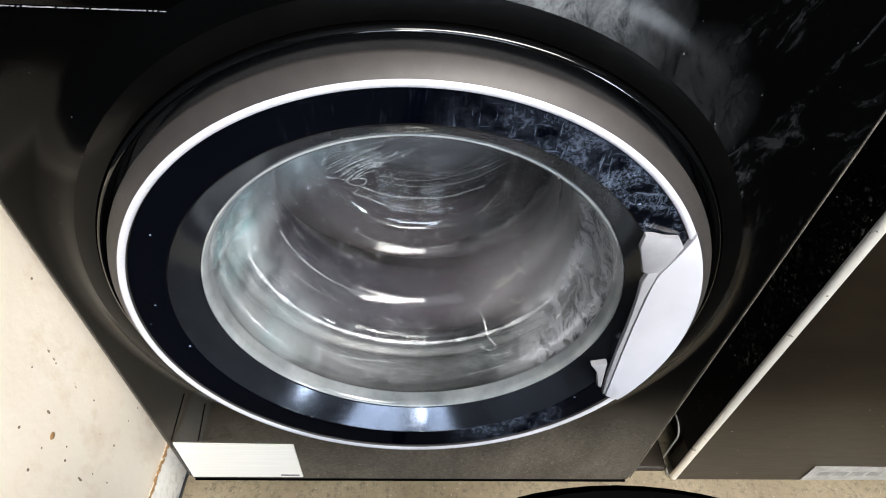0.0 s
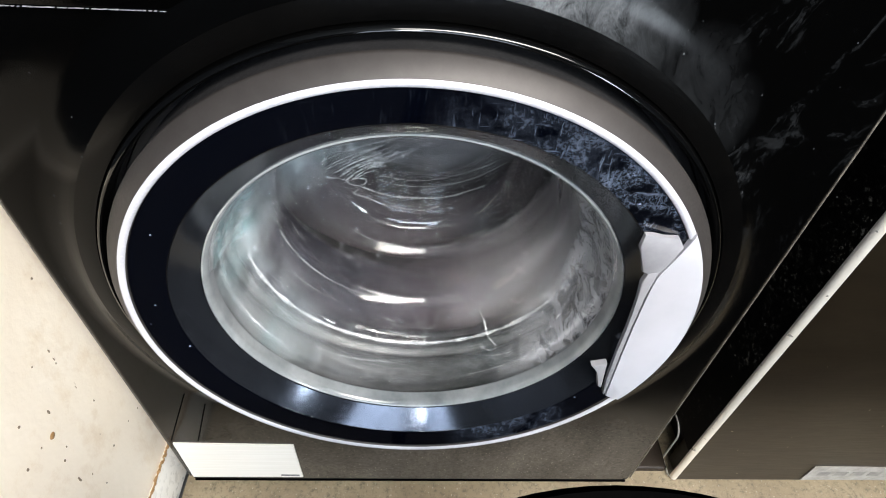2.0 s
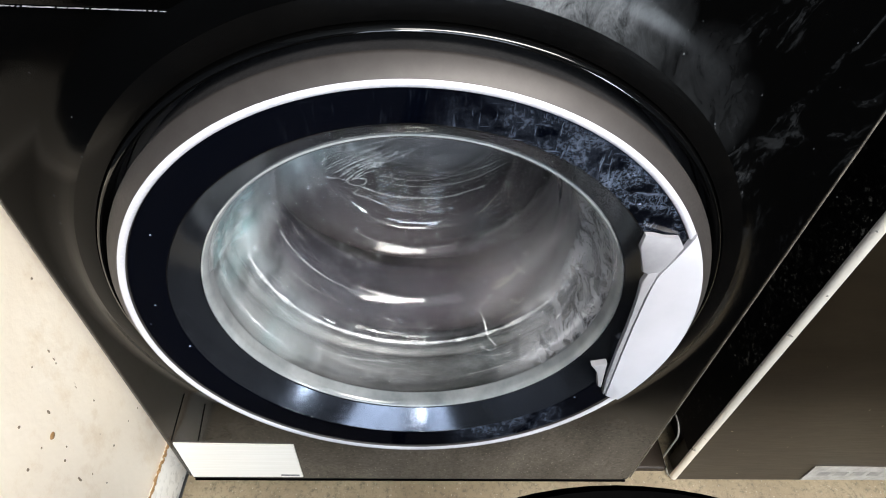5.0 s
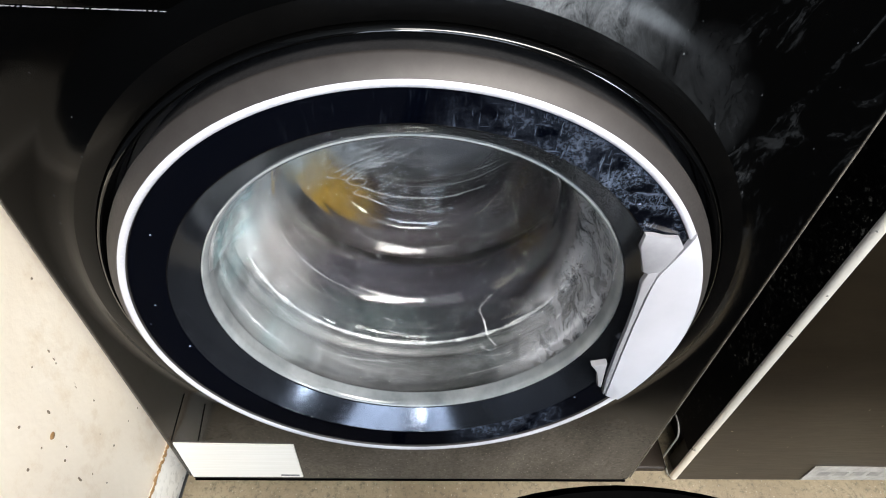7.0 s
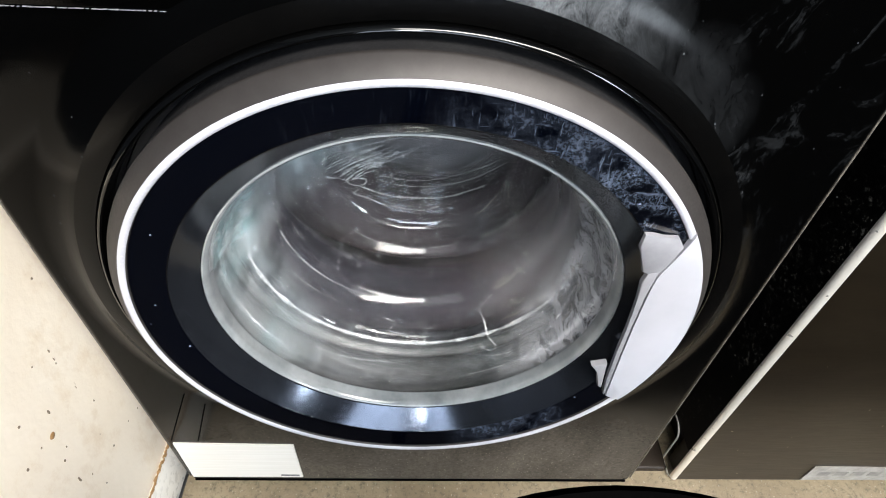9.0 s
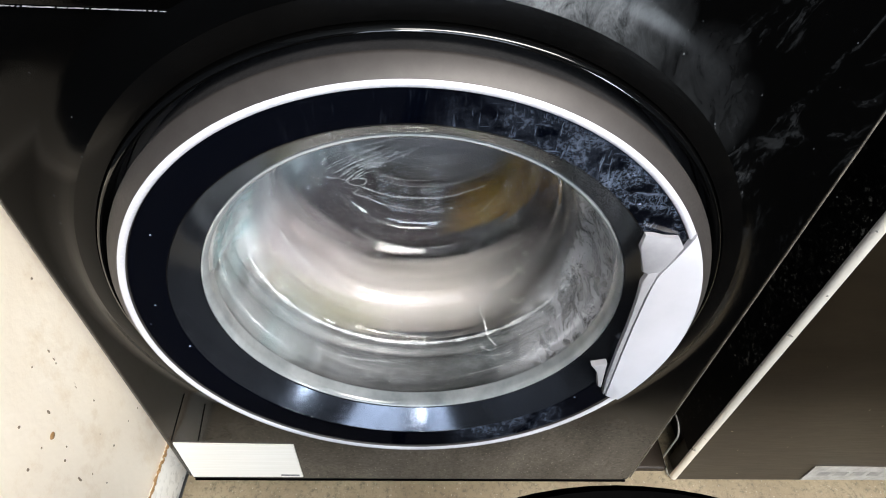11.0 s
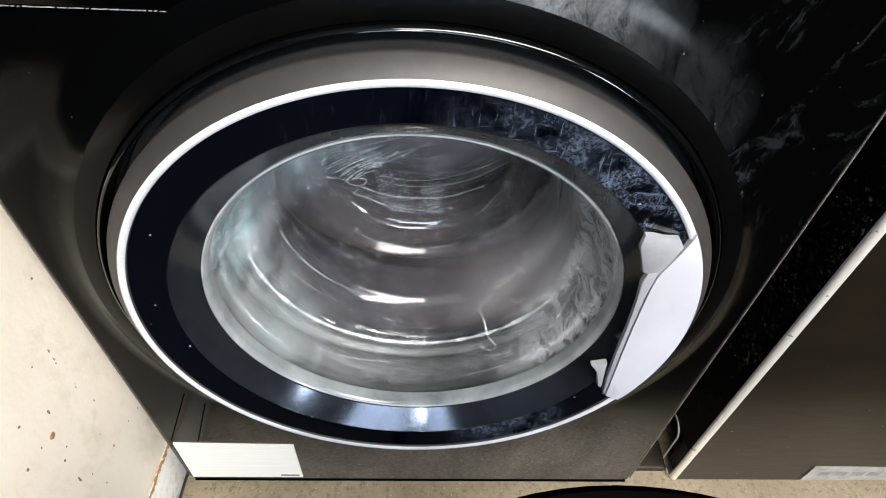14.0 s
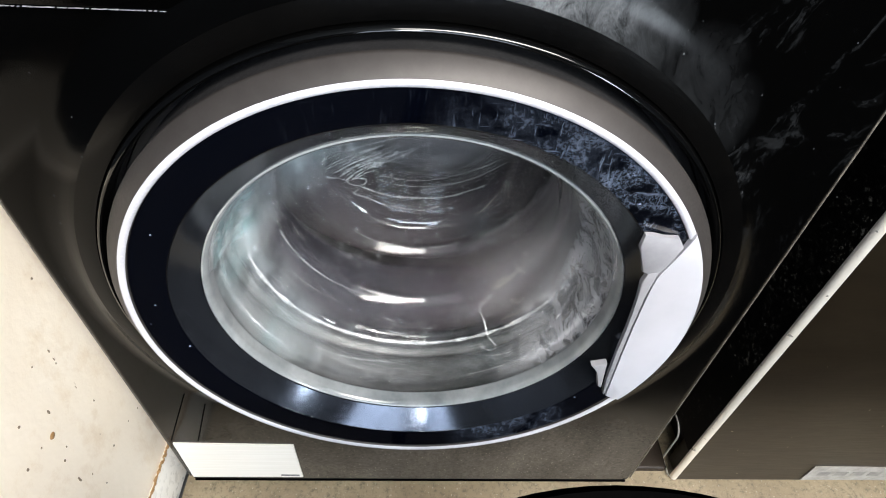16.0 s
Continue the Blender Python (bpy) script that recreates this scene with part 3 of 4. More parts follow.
    part("tub", lathe([(0.2050, 0.124), (0.2680, 0.124), (0.2680, 0.47), (0.0, 0.47), (0.0, 0.476), (0.2740, 0.476), (0.2740, 0.118), (0.2050, 0.118)],
                      seg=96, closed=False), DARKPLASTIC, wm)

    # the door
    door = part("door", lathe([(0.2315, 0.0125), (0.2315, 0.046), (0.1800, 0.046), (0.1800, 0.030), (0.2150, 0.0125)]), DARKPLASTIC, wm)
    ring = [(0.2150, 0.0105), (0.2168, 0.0018), (0.2178, 0.0006), (0.2200, 0.0), (0.2218, 0.0), (0.2228, 0.0006), (0.2322, 0.0098),
            (0.2328, 0.0112), (0.2327, 0.0130), (0.2318, 0.0135), (0.2316, 0.0120)]
    part("outer_ring", lathe(ring, 200), SATIN, door, "satin silver bevelled door ring")
    lip = [(0.2171, 0.0010), (0.2178, 0.0001), (0.2200, -0.0006), (0.2216, -0.0004), (0.2224, 0.0004), (0.2200, 0.0004)]
    part("front_band", lathe(lip, 200), SILVERWHITE, door, "bright white-silver band on the ring")
    black = [(0.2166, 0.0030), (0.2160, 0.0024), (0.1925, 0.0050), (0.1912, 0.0054), (0.1906, 0.0062), (0.1906, 0.0110), (0.2140, 0.0120), (0.2165, 0.0100)]
    part("dark_ring", lathe(black, 200), DOORBLACK, door, "blue-black glossy ring with scuffs and chalky marks")
    bevel = [(0.1905, 0.0058), (0.1890, 0.0072), (0.1725, 0.0236), (0.1722, 0.0290), (0.1800, 0.0295), (0.1904, 0.0125)]
    part("bevel_ring", lathe(bevel, 200), BEVEL, door, "polished dark mirror bevel round the glass")
    inside = [(0.1712, 0.0250), (0.1690, 0.0262), (0.1682, 0.0300), (0.1676, 0.0420), (0.1668, 0.0500), (0.1650, 0.0545), (0.1642, 0.0600), (0.1640, 0.0800),
              (0.1632, 0.0910), (0.1598, 0.0985), (0.1545, 0.1045), (0.1520, 0.1130), (0.1505, 0.1270), (0.1485, 0.1370), (0.1440, 0.1440), (0.1395, 0.1500),
              (0.1374, 0.1600), (0.1355, 0.1800), (0.1325, 0.1990), (0.1280, 0.2070), (0.1225, 0.2135), (0.1195, 0.2210), (0.1145, 0.2330), (0.1050, 0.2408),
              (0.0920, 0.2445), (0.0820, 0.2450), (0.0600, 0.2455), (0.0300, 0.2465)]
    front = spline(inside, 4) + [(0.0, 0.2467)]
    back = [(0.0, 0.2520)] + [(r + 0.0012 + 0.0038 * min(1.0, (0.2600 - y) / 0.06), y + 0.0045 * min(1.0, max(0.0, (y - 0.045) / 0.06)))
                              for r, y in reversed(inside[4:])]
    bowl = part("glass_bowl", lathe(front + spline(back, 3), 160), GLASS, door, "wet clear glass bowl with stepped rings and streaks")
    bowl.visible_shadow = False
    rim = [(0.1718, 0.0242), (0.1706, 0.0238), (0.1688, 0.0252), (0.1674, 0.0300), (0.1668, 0.0385), (0.1674, 0.0392), (0.1692, 0.0300), (0.1712, 0.0258)]
    part("glass_rim", lathe(rim, 200), RIMMAT, door, "frosted pale grey rim of the glass")
    # dried soap streaks on the glass, and highlights of its steps and cap painted as lines
    def glass_mark(pts, w, label="thin white line on the glass for dried soap and painted glints"):
        bm = bmesh.new()
        line = spline([at(t, max(r - 0.0005, 0.0), y - 0.0005) for t, r, y in pts], 7)
        rings = []
        for i, p in enumerate(line):
            p = Vector((p[0], p[1], p[2] + ZC))
            q = Vector(line[min(i + 1, len(line) - 1)]) - Vector(line[max(i - 1, 0)])
            q = q.normalized() if q.length > 0 else Vector((1, 0, 0))
            u = q.cross(Vector((0.0, 1.0, 0.001))).normalized()
            v = q.cross(u)
            k = w * max(0.35, 0.8 + 0.6 * noise.noise(p * 60)) * (0.3 if i in (0, len(line) - 1) else 1.0)
            rings.append([bm.verts.new(p + (u * math.cos(a) + v * math.sin(a)) * k) for a in (0, 1.257, 2.513, 3.77, 5.027)])
        for a, b in zip(rings, rings[1:]):
            for i in range(5):
                bm.faces.new((a[i], a[(i + 1) % 5], b[(i + 1) % 5], b[i]))
        bm.faces.new(rings[0][::-1])
        bm.faces.new(rings[-1])
        ob = part("glass_streak", bm, GLASSMARK, door, label)
        ob.visible_shadow = False

    # Highlight along the glass step, drawn as a white line.
    glass_mark([(t, 0.1601, 0.0976) for t in range(84, -62, -4)], 0.0021, "long ragged white line painting the highlight along the glass step")
    glass_mark([(t, 0.1601, 0.0976) for t in range(-60, -90, -4)], 0.0007)
    glass_mark([(65.8, 0.0933, 0.2440), (70.0, 0.0702, 0.2454), (74.3, 0.0347, 0.2464), (-125.4, 0.0179, 0.2467)], 0.0007)
    glass_mark([(64.2, 0.0620, 0.2455), (65.3, 0.0298, 0.2466), (143.9, 0.0028, 0.2467)], 0.0010)
    glass_mark([(78.3, 0.1083, 0.2348), (84.1, 0.0653, 0.2455), (99.6, 0.0398, 0.2463)], 0.0006)
    glass_mark([(60.5, 0.0885, 0.2448), (61.4, 0.0684, 0.2454), (59.4, 0.0560, 0.2457)], 0.0005)
    glass_mark([(74.0, 0.1109, 0.2315), (65.4, 0.0986, 0.2421), (56.1, 0.0927, 0.2443), (52.4, 0.0810, 0.2451), (56.0, 0.0763, 0.2452), (61.6, 0.0882, 0.2448)], 0.0007)
    glass_mark([(50.3, 0.0811, 0.2451), (51.4, 0.0972, 0.2426), (50.2, 0.0992, 0.2418), (41.4, 0.0937, 0.2440), (27.4, 0.0912, 0.2446), (9.4, 0.0888, 0.2448),
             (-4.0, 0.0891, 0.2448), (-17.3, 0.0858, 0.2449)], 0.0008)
    glass_mark([(49.2, 0.0572, 0.2457), (26.2, 0.0477, 0.2460), (-7.1, 0.0441, 0.2461), (-47.0, 0.0524, 0.2458), (-72.1, 0.0738, 0.2452), (-85.4, 0.0935, 0.2440)], 0.0005)
    glass_mark([(47.6, 0.0642, 0.2455), (28.8, 0.0576, 0.2457), (-6.1, 0.0532, 0.2458), (-39.4, 0.0613, 0.2455), (-64.9, 0.0786, 0.2451), (-84.9, 0.1013, 0.2411)], 0.0005)
    glass_mark([(51.3, 0.0869, 0.2448), (37.5, 0.0791, 0.2451), (22.3, 0.0740, 0.2452), (-10.4, 0.0711, 0.2454), (-31.4, 0.0766, 0.2452), (-46.5, 0.0824, 0.2451),
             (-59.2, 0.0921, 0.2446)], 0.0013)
    glass_mark([(-36.0, 0.1477, 0.1385), (-29.0, 0.1505, 0.1273), (-30.1, 0.1534, 0.1082), (-29.9, 0.1618, 0.0943), (-32.5, 0.1640, 0.0803), (-30.0, 0.1641, 0.0769),
             (-26.1, 0.1637, 0.0861)], 0.0011)
    glass_mark([(-16.0, 0.1503, 0.1285), (-18.9, 0.1512, 0.1218), (-17.1, 0.1527, 0.1111), (-14.9, 0.1550, 0.1043)], 0.0003)
    glass_mark([(0.5, 0.1503, 0.1280), (-2.1, 0.1519, 0.1146), (-4.8, 0.1541, 0.1065)], 0.0003)
    glass_mark([(14.1, 0.1510, 0.1227), (9.0, 0.1516, 0.1174), (11.2, 0.1536, 0.1077), (3.9, 0.1546, 0.1051)], 0.0008)
    glass_mark([(39.3, 0.1642, 0.0675), (29.9, 0.1643, 0.0688), (20.9, 0.1641, 0.0706), (9.9, 0.1641, 0.0736)], 0.0005)
    glass_mark([(70.9, 0.1655, 0.0532), (61.5, 0.1654, 0.0538), (50.6, 0.1652, 0.0541)], 0.0005)
    glass_mark([(34.3, 0.1644, 0.0630), (20.5, 0.1643, 0.0596), (7.4, 0.1645, 0.0587)], 0.0004)
    glass_mark([(-74.9, 0.1635, 0.0874), (-66.3, 0.1640, 0.0809), (-60.7, 0.1641, 0.0739)], 0.0006)
    glass_mark([(-23.4, 0.1642, 0.0750), (-32.6, 0.1642, 0.0687), (-38.6, 0.1643, 0.0666)], 0.0004)
    glass_mark([(t, 0.1437, 0.1438) for t in range(78, 14, -4)], 0.0005)
    glass_mark([(t, 0.1650, 0.0545) for t in range(80, 56, -4)], 0.0006)
    glass_mark([(t, 0.1650, 0.0545) for t in range(-20, -64, -4)], 0.0004)
    glass_mark([(t, 0.1505, 0.1262) for t in range(62, 30, -4)], 0.0003)
    glass_mark([(t, 0.1190, 0.2085) for t in range(40, -30, -5)], 0.0004)
    # a sheaf of thin lines painting bright reflections beside the cap
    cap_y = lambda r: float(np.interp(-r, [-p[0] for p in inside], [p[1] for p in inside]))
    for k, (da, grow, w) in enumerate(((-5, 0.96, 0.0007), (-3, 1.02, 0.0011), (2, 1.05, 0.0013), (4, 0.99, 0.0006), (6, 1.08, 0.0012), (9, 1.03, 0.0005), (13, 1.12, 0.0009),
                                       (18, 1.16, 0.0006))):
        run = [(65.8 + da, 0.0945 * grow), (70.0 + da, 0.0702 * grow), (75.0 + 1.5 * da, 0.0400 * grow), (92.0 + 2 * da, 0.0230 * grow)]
        glass_mark([(a, r, cap_y(r)) for a, r in (run if k % 2 else run[:3])], w)
    # drops of water and grit on the glass
    bm = bmesh.new()
    random.seed(21)
    prof_y, prof_r = [p[1] for p in inside], [p[0] for p in inside]
    for i in range(420):
        y, t = random.uniform(0.045, 0.243), random.uniform(-105, 105)
        r = float(np.interp(y, prof_y, prof_r)) if random.random() < 0.75 else random.uniform(0.01, 0.095)
        if r < 0.096:
            y = float(np.interp(-r, [-v for v in prof_r], prof_y))
        k = random.uniform(0.00025, 0.0008) * (1.7 if random.random() < 0.08 else 1.0)
        sph = bmesh.ops.create_icosphere(bm, subdivisions=1, radius=k)
        p = Vector(at(t, r - 0.0003, y - 0.0003)) + Vector((0, 0, ZC))
        for v in sph["verts"]:
            v.co = v.co * random.uniform(0.8, 1.2) + p
    drops = part("water_drops", bm, GLASSMARK, door, "scattered drops and grit on the glass")
    drops.visible_shadow = False
    tagged(drops, kind="stuff")
    # the handle: a pale plate between the ring and an upright grip edge
    out = [(0.2224 * math.cos(radians(a)), ZC + 0.2224 * math.sin(radians(a))) for a in np.linspace(31.2, -28.6, 40)]
    inn = [(0.1817, ZC - 0.0991), (0.1804, ZC - 0.0704), (0.1783, ZC - 0.0295), (0.1769, ZC + 0.0115), (0.1763, ZC + 0.0484), (0.1765, ZC + 0.0678), (0.1786, ZC + 0.0760), (0.1832, ZC + 0.0883), (0.1873, ZC + 0.1016)]
    hd = part("handle", bevelled(out + inn, -0.0022, 0.0025, 0.0010), HANDLEMAT, door, "pale silver-white crescent grip plate")
    edge_in = [(x - 0.0012, z) for x, z in inn[:7]]
    edge_out = [(0.1694, ZC + 0.0739), (0.1674, ZC + 0.0637), (0.1702, ZC + 0.0433), (0.1723, ZC + 0.0126), (0.1735, ZC - 0.0282), (0.1757, ZC - 0.0691), (0.1781, ZC - 0.0956)]
    part("grip_edge", bevelled(edge_in + edge_out, -0.0015, 0.0028, 0.0010), HANDLEGREY, hd, "grey undercut grip edge")
    scoop = [(0.1560, ZC + 0.1130), (0.1555, ZC + 0.1000), (0.1600, ZC + 0.0900), (0.1650, ZC + 0.0750), (0.1775, ZC + 0.0700), (0.1830, ZC + 0.0880),
             (0.1868, ZC + 0.1010), (0.1800, ZC + 0.1105), (0.1700, ZC + 0.1105), (0.1630, ZC + 0.1125)]
    part("scoop", bevelled(scoop, -0.0010, 0.0025, 0.0012), HANDLEGREY, hd, "grey scooped end of the grip")
    part("catch", bevelled([(0.1560, ZC - 0.0470), (0.1690, ZC - 0.0430), (0.1735, ZC - 0.0830), (0.1690, ZC - 0.0800), (0.1640, ZC - 0.0560)], -0.003, 0.003, 0.001),
         HANDLEGREY, hd)
    return wm, bowl


def bevelled(outline, y0, y1, off):
    bm = prism(bmesh.new(), outline, y0, y1)
    es = [e for e in bm.edges if all(abs(v.co.y - y0) < 1e-6 for v in e.verts)]
    bmesh.ops.bevel(bm, geom=es, offset=off, segments=2, affect="EDGES", profile=0.5)
    return bm


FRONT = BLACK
machine, bowl = washing_machine()


# ---- the drum and the laundry, turning on the axis ----
def drum():
    prof = [(0.198, 0.128), (0.246, 0.128), (0.246, 0.440), (0.0, 0.452), (0.0, 0.456), (0.2500, 0.446), (0.2500, 0.1255), (0.198, 0.1255)]
    d = finish("drum", lathe(prof, 96, 0.0, closed=False), STEEL)
    d.location = (0, 0, ZC)
    tagged(d, "stainless steel washing drum spinning with laundry", "drum")
    for k in range(3):
        bm = bmesh.new()
        t0 = 60 + 120 * k
        rows = []
        for y in np.linspace(0.15, 0.42, 10):
            u = math.sin(math.pi * (y - 0.14) / 0.29)
            rows.append([bm.verts.new(at(t0 + da, 0.2455 - h * u, y)) for da, h in ((-7, 0), (-4, 0.02), (-1.5, 0.034), (1.5, 0.034), (4, 0.02), (7, 0))])
        for p, q in zip(rows, rows[1:]):
            for i in range(5):
                bm.faces.new((p[i], p[i + 1], q[i + 1], q[i]))
            bm.faces.new((p[5], p[0], q[0], q[5]))
        bm.faces.new(rows[0])
        bm.faces.new(rows[-1][::-1])
        part("baffle", bm, STEEL, d, "rounded steel lifter rib")
    return d


def cloth(name, label, category, material, t0, t1, y0, y1, r, outer, seed, fold=0.012):
    """A wet heap of cloth pressed against the drum, with folds and a ragged border."""
    bm = bmesh.new()
    nt, ny = max(8, int((t1 - t0) / 3)), 18
    inner, wall = [], []
    for i in range(nt + 1):
        u = i / nt
        ri, rw = [], []
        for j in range(ny + 1):
            v = j / ny
            n1 = noise.noise(Vector((u * (t1 - t0) / 14 + seed * 7.1, v * 3.5, seed)))
            n2 = noise.noise(Vector((u * (t1 - t0) / 5 + seed * 3.3, v * 8, seed + 9)))
            rim = min(1.0, 4.5 * min(u, 1 - u), 4.5 * min(v, 1 - v)) ** 0.5
            th = t0 + u * (t1 - t0) + 5 * noise.noise(Vector((v * 4, seed, 2.0)))
            y = y0 + v * (y1 - y0) + 0.010 * noise.noise(Vector((u * 5, seed, 5.0)))
            top = min(outer - 0.003, outer - (outer - r) * rim + (fold * n1 + 0.4 * fold * n2) * rim)
            ri.append(bm.verts.new(at(th, max(top, r - 0.012), y)))
            rw.append(bm.verts.new(at(th, outer, y)))
        inner.append(ri)
        wall.append(rw)
    for g in (inner, wall):
        for i in range(nt):
            for j in range(ny):
                bm.faces.new((g[i][j], g[i + 1][j], g[i + 1][j + 1], g[i][j + 1]))
    for i in range(nt):
        for j in (0, ny):
            bm.faces.new((inner[i][j], wall[i][j], wall[i + 1][j], inner[i + 1][j]))
    for j in range(ny):
        for i in (0, nt):
            bm.faces.new((inner[i][j], inner[i][j + 1], wall[i][j + 1], wall[i][j]))
    ob = finish(name, bm, material)
    ob.location = (0, 0, ZC)
    return tagged(ob, label, category, "laundry in the drum")


def laundry():
    c = []
    add = lambda *a, **k: c.append(cloth(*a, **k))
    add("towel", "wet cream-white towel pressed against the spinning drum", "towel", fabric("white_terry", (0.27, 0.25, 0.236), (0.31, 0.288, 0.272)),
        6, 77, 0.162, 0.262, 0.176, 0.236, 1)
    add("cloth", "wet mustard-yellow cloth deep in the spinning drum", "cloth", fabric("mustard_cotton", (0.26, 0.150, 0.014), (0.36, 0.215, 0.024)),
        -11, 15, 0.318, 0.366, 0.146, 0.21, 2)
    add("shirt", "wet pale pinkish-grey shirt heaped against the drum", "shirt", fabric("pale_grey_cotton", (0.19, 0.170, 0.175), (0.275, 0.248, 0.252)),
        76, 138, 0.166, 0.30, 0.180, 0.236, 3)
    add("sock", "wet olive-yellow sock at the drum's front", "sock", fabric("olive_knit", (0.075, 0.078, 0.035), (0.11, 0.112, 0.055)),
        74, 96, 0.130, 0.165, 0.172, 0.20, 8, fold=0.005)
    add("sweater", "wet mid-grey sweater heaped against the drum", "sweater", fabric("grey_knit", (0.24, 0.224, 0.234), (0.34, 0.318, 0.330)),
        136, 206, 0.163, 0.30, 0.178, 0.236, 4)
    add("blouse", "wet dull purple blouse heaped against the drum", "blouse", fabric("plum_cotton", (0.055, 0.048, 0.055), (0.090, 0.078, 0.090), 0.12),
        204, 232, 0.163, 0.30, 0.182, 0.236, 5)
    add("trousers", "wet navy-black trousers heaped against the drum", "trousers", fabric("navy_twill", (0.012, 0.011, 0.014), (0.026, 0.024, 0.031), 0.08),
        230, 368, 0.150, 0.256, 0.180, 0.236, 6)
    add("scarf", "wet dark teal scarf at the drum's front", "scarf", fabric("teal_jersey", (0.003, 0.010, 0.010), (0.006, 0.018, 0.018)),
        312, 340, 0.130, 0.17, 0.176, 0.20, 7, fold=0.005)
    add("jacket", "wet black jacket packed at the back of the drum", "jacket", fabric("black_nylon", (0.026, 0.023, 0.026), (0.056, 0.050, 0.055), 0.10),
        22, 345, 0.302, 0.425, 0.150, 0.236, 10)
    return c


steel_drum = drum()
clothes = laundry()


# ---- the neighbouring appliance ----
def neighbour():
    x0, x1, yf, yb = 0.361, 0.957, 0.041, 0.65
    dw = new("dishwasher")
    tagged(dw, "bronze-tinted steel appliance with black scuffed side panels", "dishwasher")
    for name, b in (("side_panel", (x0, x0 + 0.004, 0.0472, yb, 0.083, 0.85)), ("side_panel", (x1 - 0.004, x1, 0.074, yb, 0.083, 0.85)),
                    ("top_panel", (x0, x1, 0.074, yb, 0.8505, 0.854)), ("back_panel", (x0 + 0.004, x1 - 0.004, yb - 0.004, yb, 0.0, 0.85))):
        part(name, box(bmesh.new(), *b), BLACKSIDE, dw, smooth=False)
    part("plinth", box(bmesh.new(), x0 + 0.03, x1 - 0.03, 0.09, yb - 0.01, 0.0, 0.082), DARKPLASTIC, dw, smooth=False)
    # front with a rounded bright side edge
    r = 0.005
    arc = [(x0 + r - r * math.cos(a), yf + r - r * math.sin(a)) for a in np.linspace(0, math.pi / 2, 9)]
    prof = [(x0, 0.0470)] + arc + [(x0 + 0.0075, yf)]
    bm = bmesh.new()
    lo = [bm.verts.new((x, y, 0.006)) for x, y in prof] + [bm.verts.new((x0 + 0.0075, 0.0470, 0.006))]
    hi = [bm.verts.new((v.co.x, v.co.y, 0.85)) for v in lo]
    for i in range(len(lo)):
        j = (i + 1) % len(lo)
        bm.faces.new((lo[i], lo[j], hi[j], hi[i]))
    bm.faces.new(lo[::-1])
    bm.faces.new(hi)
    part("edge_trim", bm, EDGESTEEL, dw, "bright rounded steel edge")
    part("front_panel", box(bmesh.new(), x0 + 0.0077, x1, yf, 0.0738, 0.006, 0.85, 0.0015), BRONZE, dw, "bronze-tinted brushed steel front")
    bm = prism(bmesh.new(), [(0.545, 0.0540), (0.70, 0.0515), (0.70, 0.0100), (0.546, 0.0100)], yf - 0.0012, yf - 0.0001)
    lab = part("label", bm, PALELABEL, dw, "pale grey worn label with faint print")
    for k in range(4):
        bm = box(bmesh.new(), 0.560 + 0.024 * k, 0.577 + 0.024 * k, yf - 0.0016, yf - 0.0013, 0.026, 0.038)
        part("label_bar", bm, PALEINK, lab, smooth=False)
    # bent lip along the cut-out at the foot of the side
    bm = bmesh.new()
    way = [(0.16, 0.0820), (0.0945, 0.0820)] + [(0.0945 - 0.02 * math.sin(q), 0.0620 + 0.02 * math.cos(q)) for q in np.linspace(0.25, math.pi / 2, 6)] + [(0.0745, 0.004)]
    for (ya, za), (yb2, zb2) in zip(way, way[1:]):
        d = Vector((yb2 - ya, zb2 - za)).normalized() * 0.0009
        quad = [(ya - d.y, za + d.x), (ya + d.y, za - d.x), (yb2 + d.y, zb2 - d.x), (yb2 - d.y, zb2 + d.x)]
        p0, p1 = [[bm.verts.new((x, y, z)) for y, z in quad] for x in (x0 - 0.0012, x0 + 0.001)]
        bm.faces.new(p0)
        bm.faces.new(p1[::-1])
        for i in range(4):
            bm.faces.new((p0[i], p1[i], p1[(i + 1) % 4], p0[(i + 1) % 4]))
    part("side_lip", bm, EDGESTEEL, dw, "bright bent sheet lip", smooth=False)
    lip = bmesh.new()
    for ya, yb2, za, zb2 in ((0.0735, 0.0750, 0.004, 0.020), (0.0560, 0.0750, 0.0025, 0.0040), (0.0480, 0.0570, 0.0030, 0.0050)):
        box(lip, x0 - 0.0014, x0 + 0.0005, ya, yb2, za, zb2)
    part("foot_lip", lip, EDGESTEEL, dw, "bright turned-in corner of the sheet", smooth=False)
    # Strip added to keep the shaded floor between the cabinets dark.
    part("gap_shade_strip", box(bmesh.new(), 0.3030, 0.3585, 0.0540, 0.60, 0.0005, 0.0130, 0.004, 3), GAPSHADE, dw, "dark brown strip added for the shade on the floor between the cabinets")
    for x in (x0 + 0.05, x1 - 0.05):
        bm = bmesh.new()
        bmesh.ops.create_cone(bm, cap_ends=True, segments=18, radius1=0.016, radius2=0.014, depth=0.082)
        bmesh.ops.translate(bm, verts=bm.verts, vec=(x, 0.0815 if x < 0.5 else 0.0815, 0.041))
        part("foot", bm, DARKPLASTIC, dw)
    return dw


neighbour()


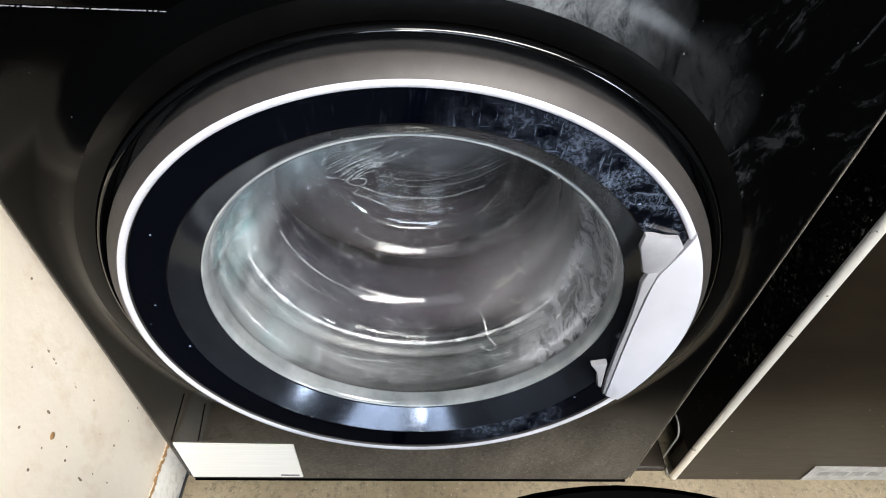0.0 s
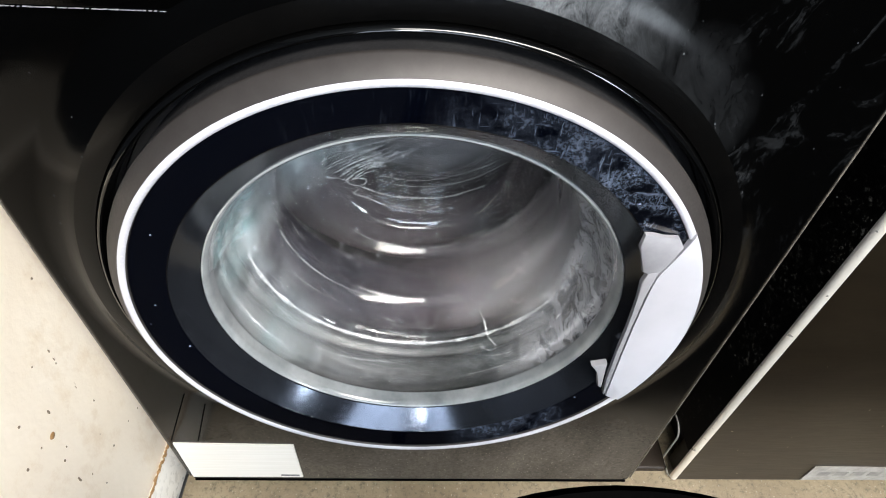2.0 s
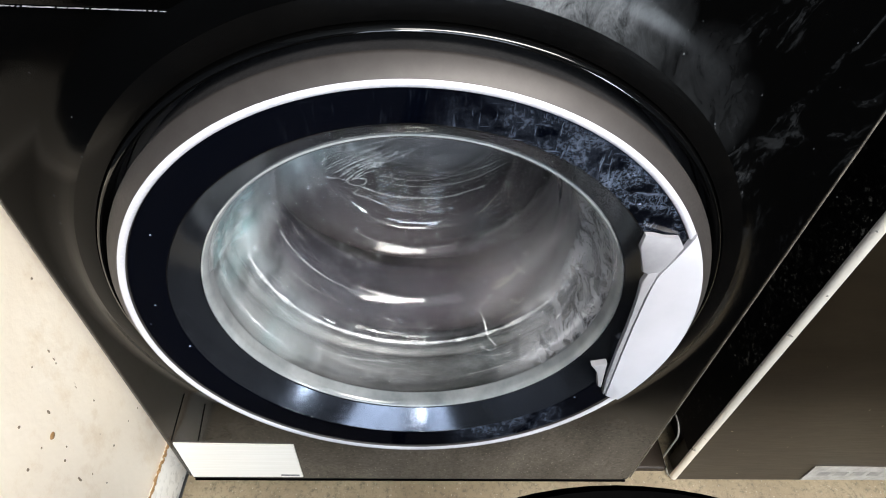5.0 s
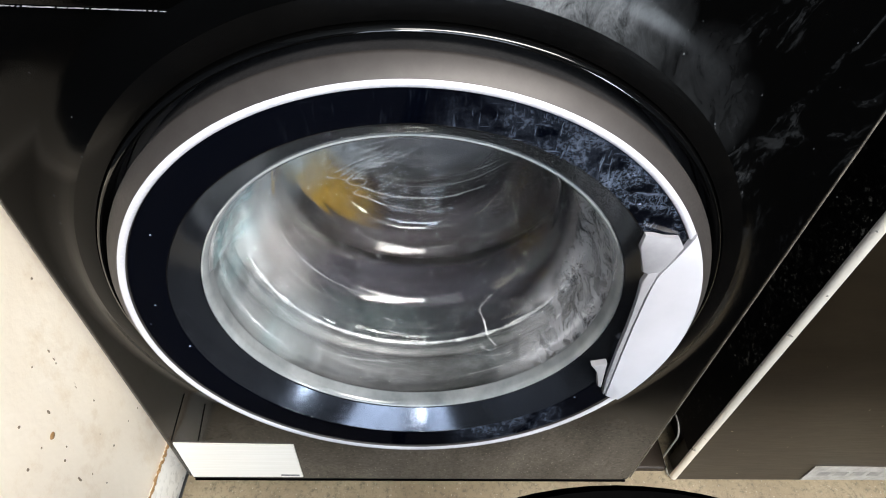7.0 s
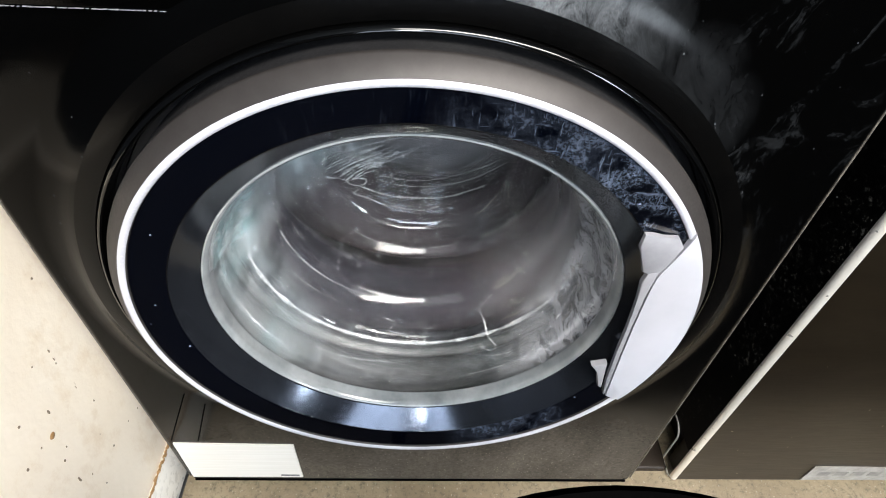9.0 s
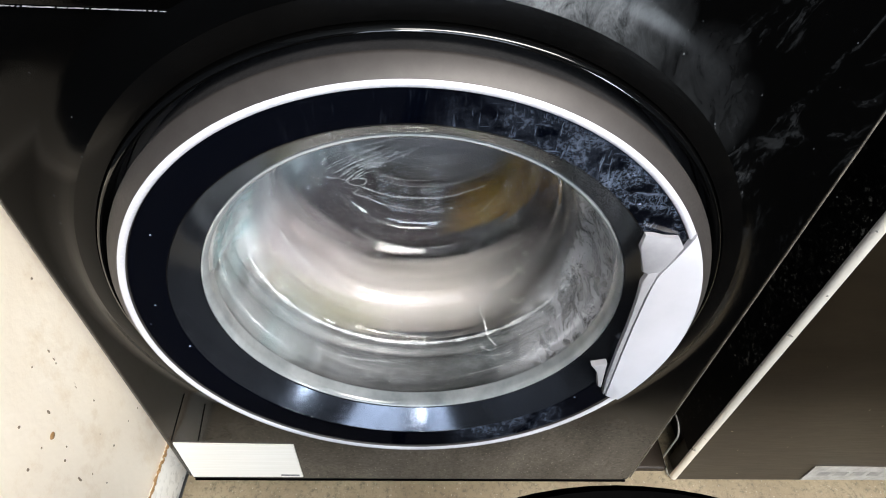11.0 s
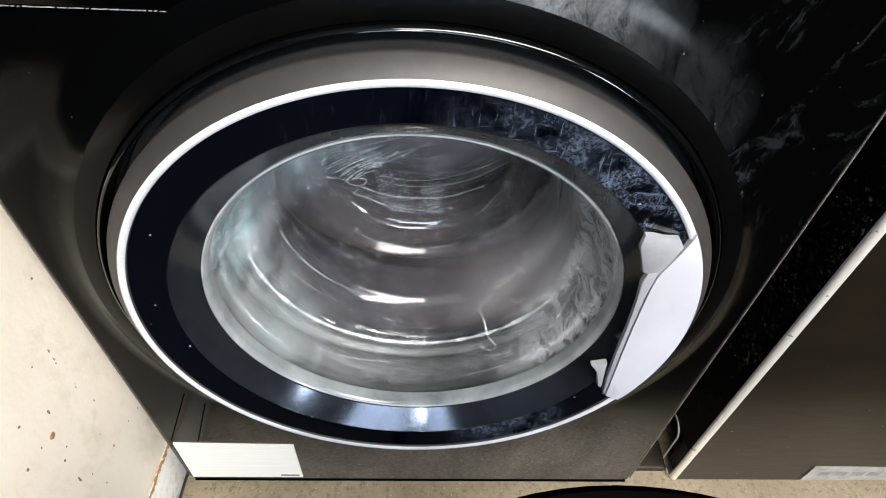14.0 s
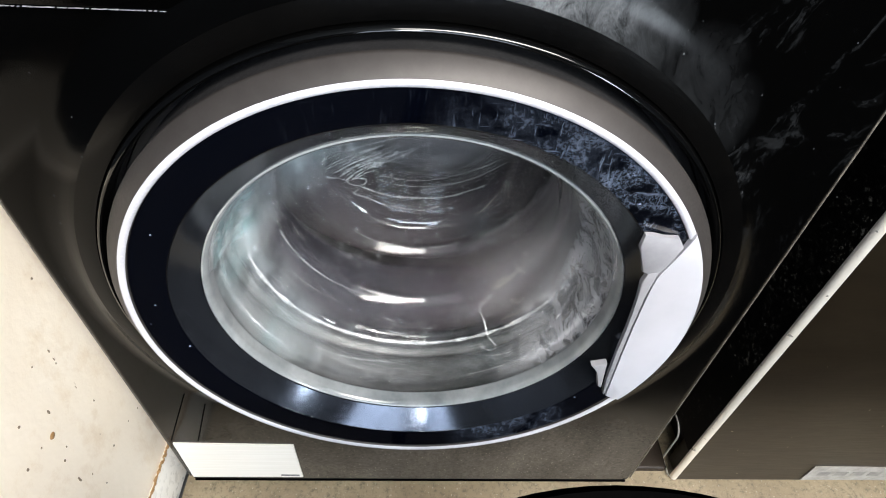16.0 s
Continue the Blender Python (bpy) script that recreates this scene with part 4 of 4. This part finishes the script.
# ---- the black stool before the machine ----
def stool():
    st = new("stool")
    cx, cy, top = 0.067, -0.3358, 0.61
    tagged(st, "small round black stool standing before the machine", "stool")
    bm = bmesh.new()
    prof = [(0.0, top - 0.030), (0.124, top - 0.030), (0.132, top - 0.026), (0.1355, top - 0.018), (0.1355, top - 0.005), (0.132, top), (0.0, top + 0.001)]
    rings = [[bm.verts.new((cx + k * math.cos(t), cy + k * math.sin(t), z)) for t in np.linspace(0, 2 * math.pi, 96, endpoint=False)] if k
             else [bm.verts.new((cx, cy, z))] for k, z in prof]
    for p, q in zip(rings, rings[1:]):
        for i in range(96):
            j = (i + 1) % 96
            bm.faces.new((p[0], q[i], q[j]) if len(p) == 1 else ((p[i], p[j], q[j], q[i]) if len(q) > 1 else (p[i], p[j], q[0])))
    part("seat", bm, STOOLBLACK, st)
    for k in range(4):
        t = math.pi / 4 + k * math.pi / 2
        bm = bmesh.new()
        bmesh.ops.create_cone(bm, cap_ends=True, segments=14, radius1=0.009, radius2=0.009, depth=1.0)
        a, b = Vector((cx + 0.13 * math.cos(t), cy + 0.13 * math.sin(t), 0.0 if math.sin(t) > 0 and cy + 0.13 * math.sin(t) > -0.17 else -0.10)), Vector((cx + 0.08 * math.cos(t), cy + 0.08 * math.sin(t), top - 0.03))
        m = Matrix.Translation((a + b) / 2) @ (b - a).to_track_quat("Z", "Y").to_matrix().to_4x4() @ Matrix.Diagonal((1, 1, (b - a).length, 1))
        bmesh.ops.transform(bm, matrix=m, verts=bm.verts)
        part("leg", bm, STOOLBLACK, st)


stool()


# ---- what turns ----
def motions():
    """The drum spins at about 310 turns a minute; its turn in degrees past the bottom, at every tenth of a second of three stretches."""
    first = (120, -100, 0, 46, -78, 24, 150, -54, 43, -80, -110, 76, -130, -11, 120, 180, 25, 175, -50, 67, 130,
             -14, 125, -70, 35, 175, -41, 19, 155, 12, 158, -130, 2, 150, 2, 64, -55, -2, -150, -5, 122, -57, 70)
    second = (22, 160, -26, 125, -62, 85, -105, 47, -140, 5, 170, -75, 125, -50, 120, -75, 1, -140, -29, 180, 4, 125, -20, 145, -41, 120,
              -57, 115, -68, 85)
    third = (170, -10, 170, -10, 175, -52, -170, 6, -165, 18, -160, 31, -140, 38, -130, 54, -110, 62, -82, 85, -72, 145, 48, 125, -80, 112,
             -16, 120, 12, -145, 38, -110, 21, -78, 50, -50, 88, -18, 120, 14, -145, 1, -150, 115, -90, 90, -57, 122)
    step = 187.0
    keys, last = [(0, 120.0)], 120.0
    for start, angles in ((0, first), (63, second), (113, third)):
        for k, a in enumerate(angles):
            n = start + k - keys[-1][0]
            if n > 0:
                last += n * step + ((a - last - n * step + 180) % 360 - 180)
                keys.append((start + k, last))
    rows = [(0.0, pose(0, 0, ZC, 0, keys[0][1], 0))]
    for (n0, a0), (n1, a1) in zip(keys, keys[1:]):
        n, total = 3 * (n1 - n0), a1 - a0
        ends = (total / n + step / 3) / 2
        mid = min(88.0, max(8.0, (total - 2 * ends) / (n - 2)))
        ends = (total - mid * (n - 2)) / 2
        turn = a0
        for k in range(1, n + 1):
            turn += ends if k in (1, n) else mid
            rows.append((n0 / 10 + k / 30, pose(0, 0, ZC, 0, turn, 0)))
    for ob in [steel_drum] + clothes:
        walk(ob, rows)


motions()
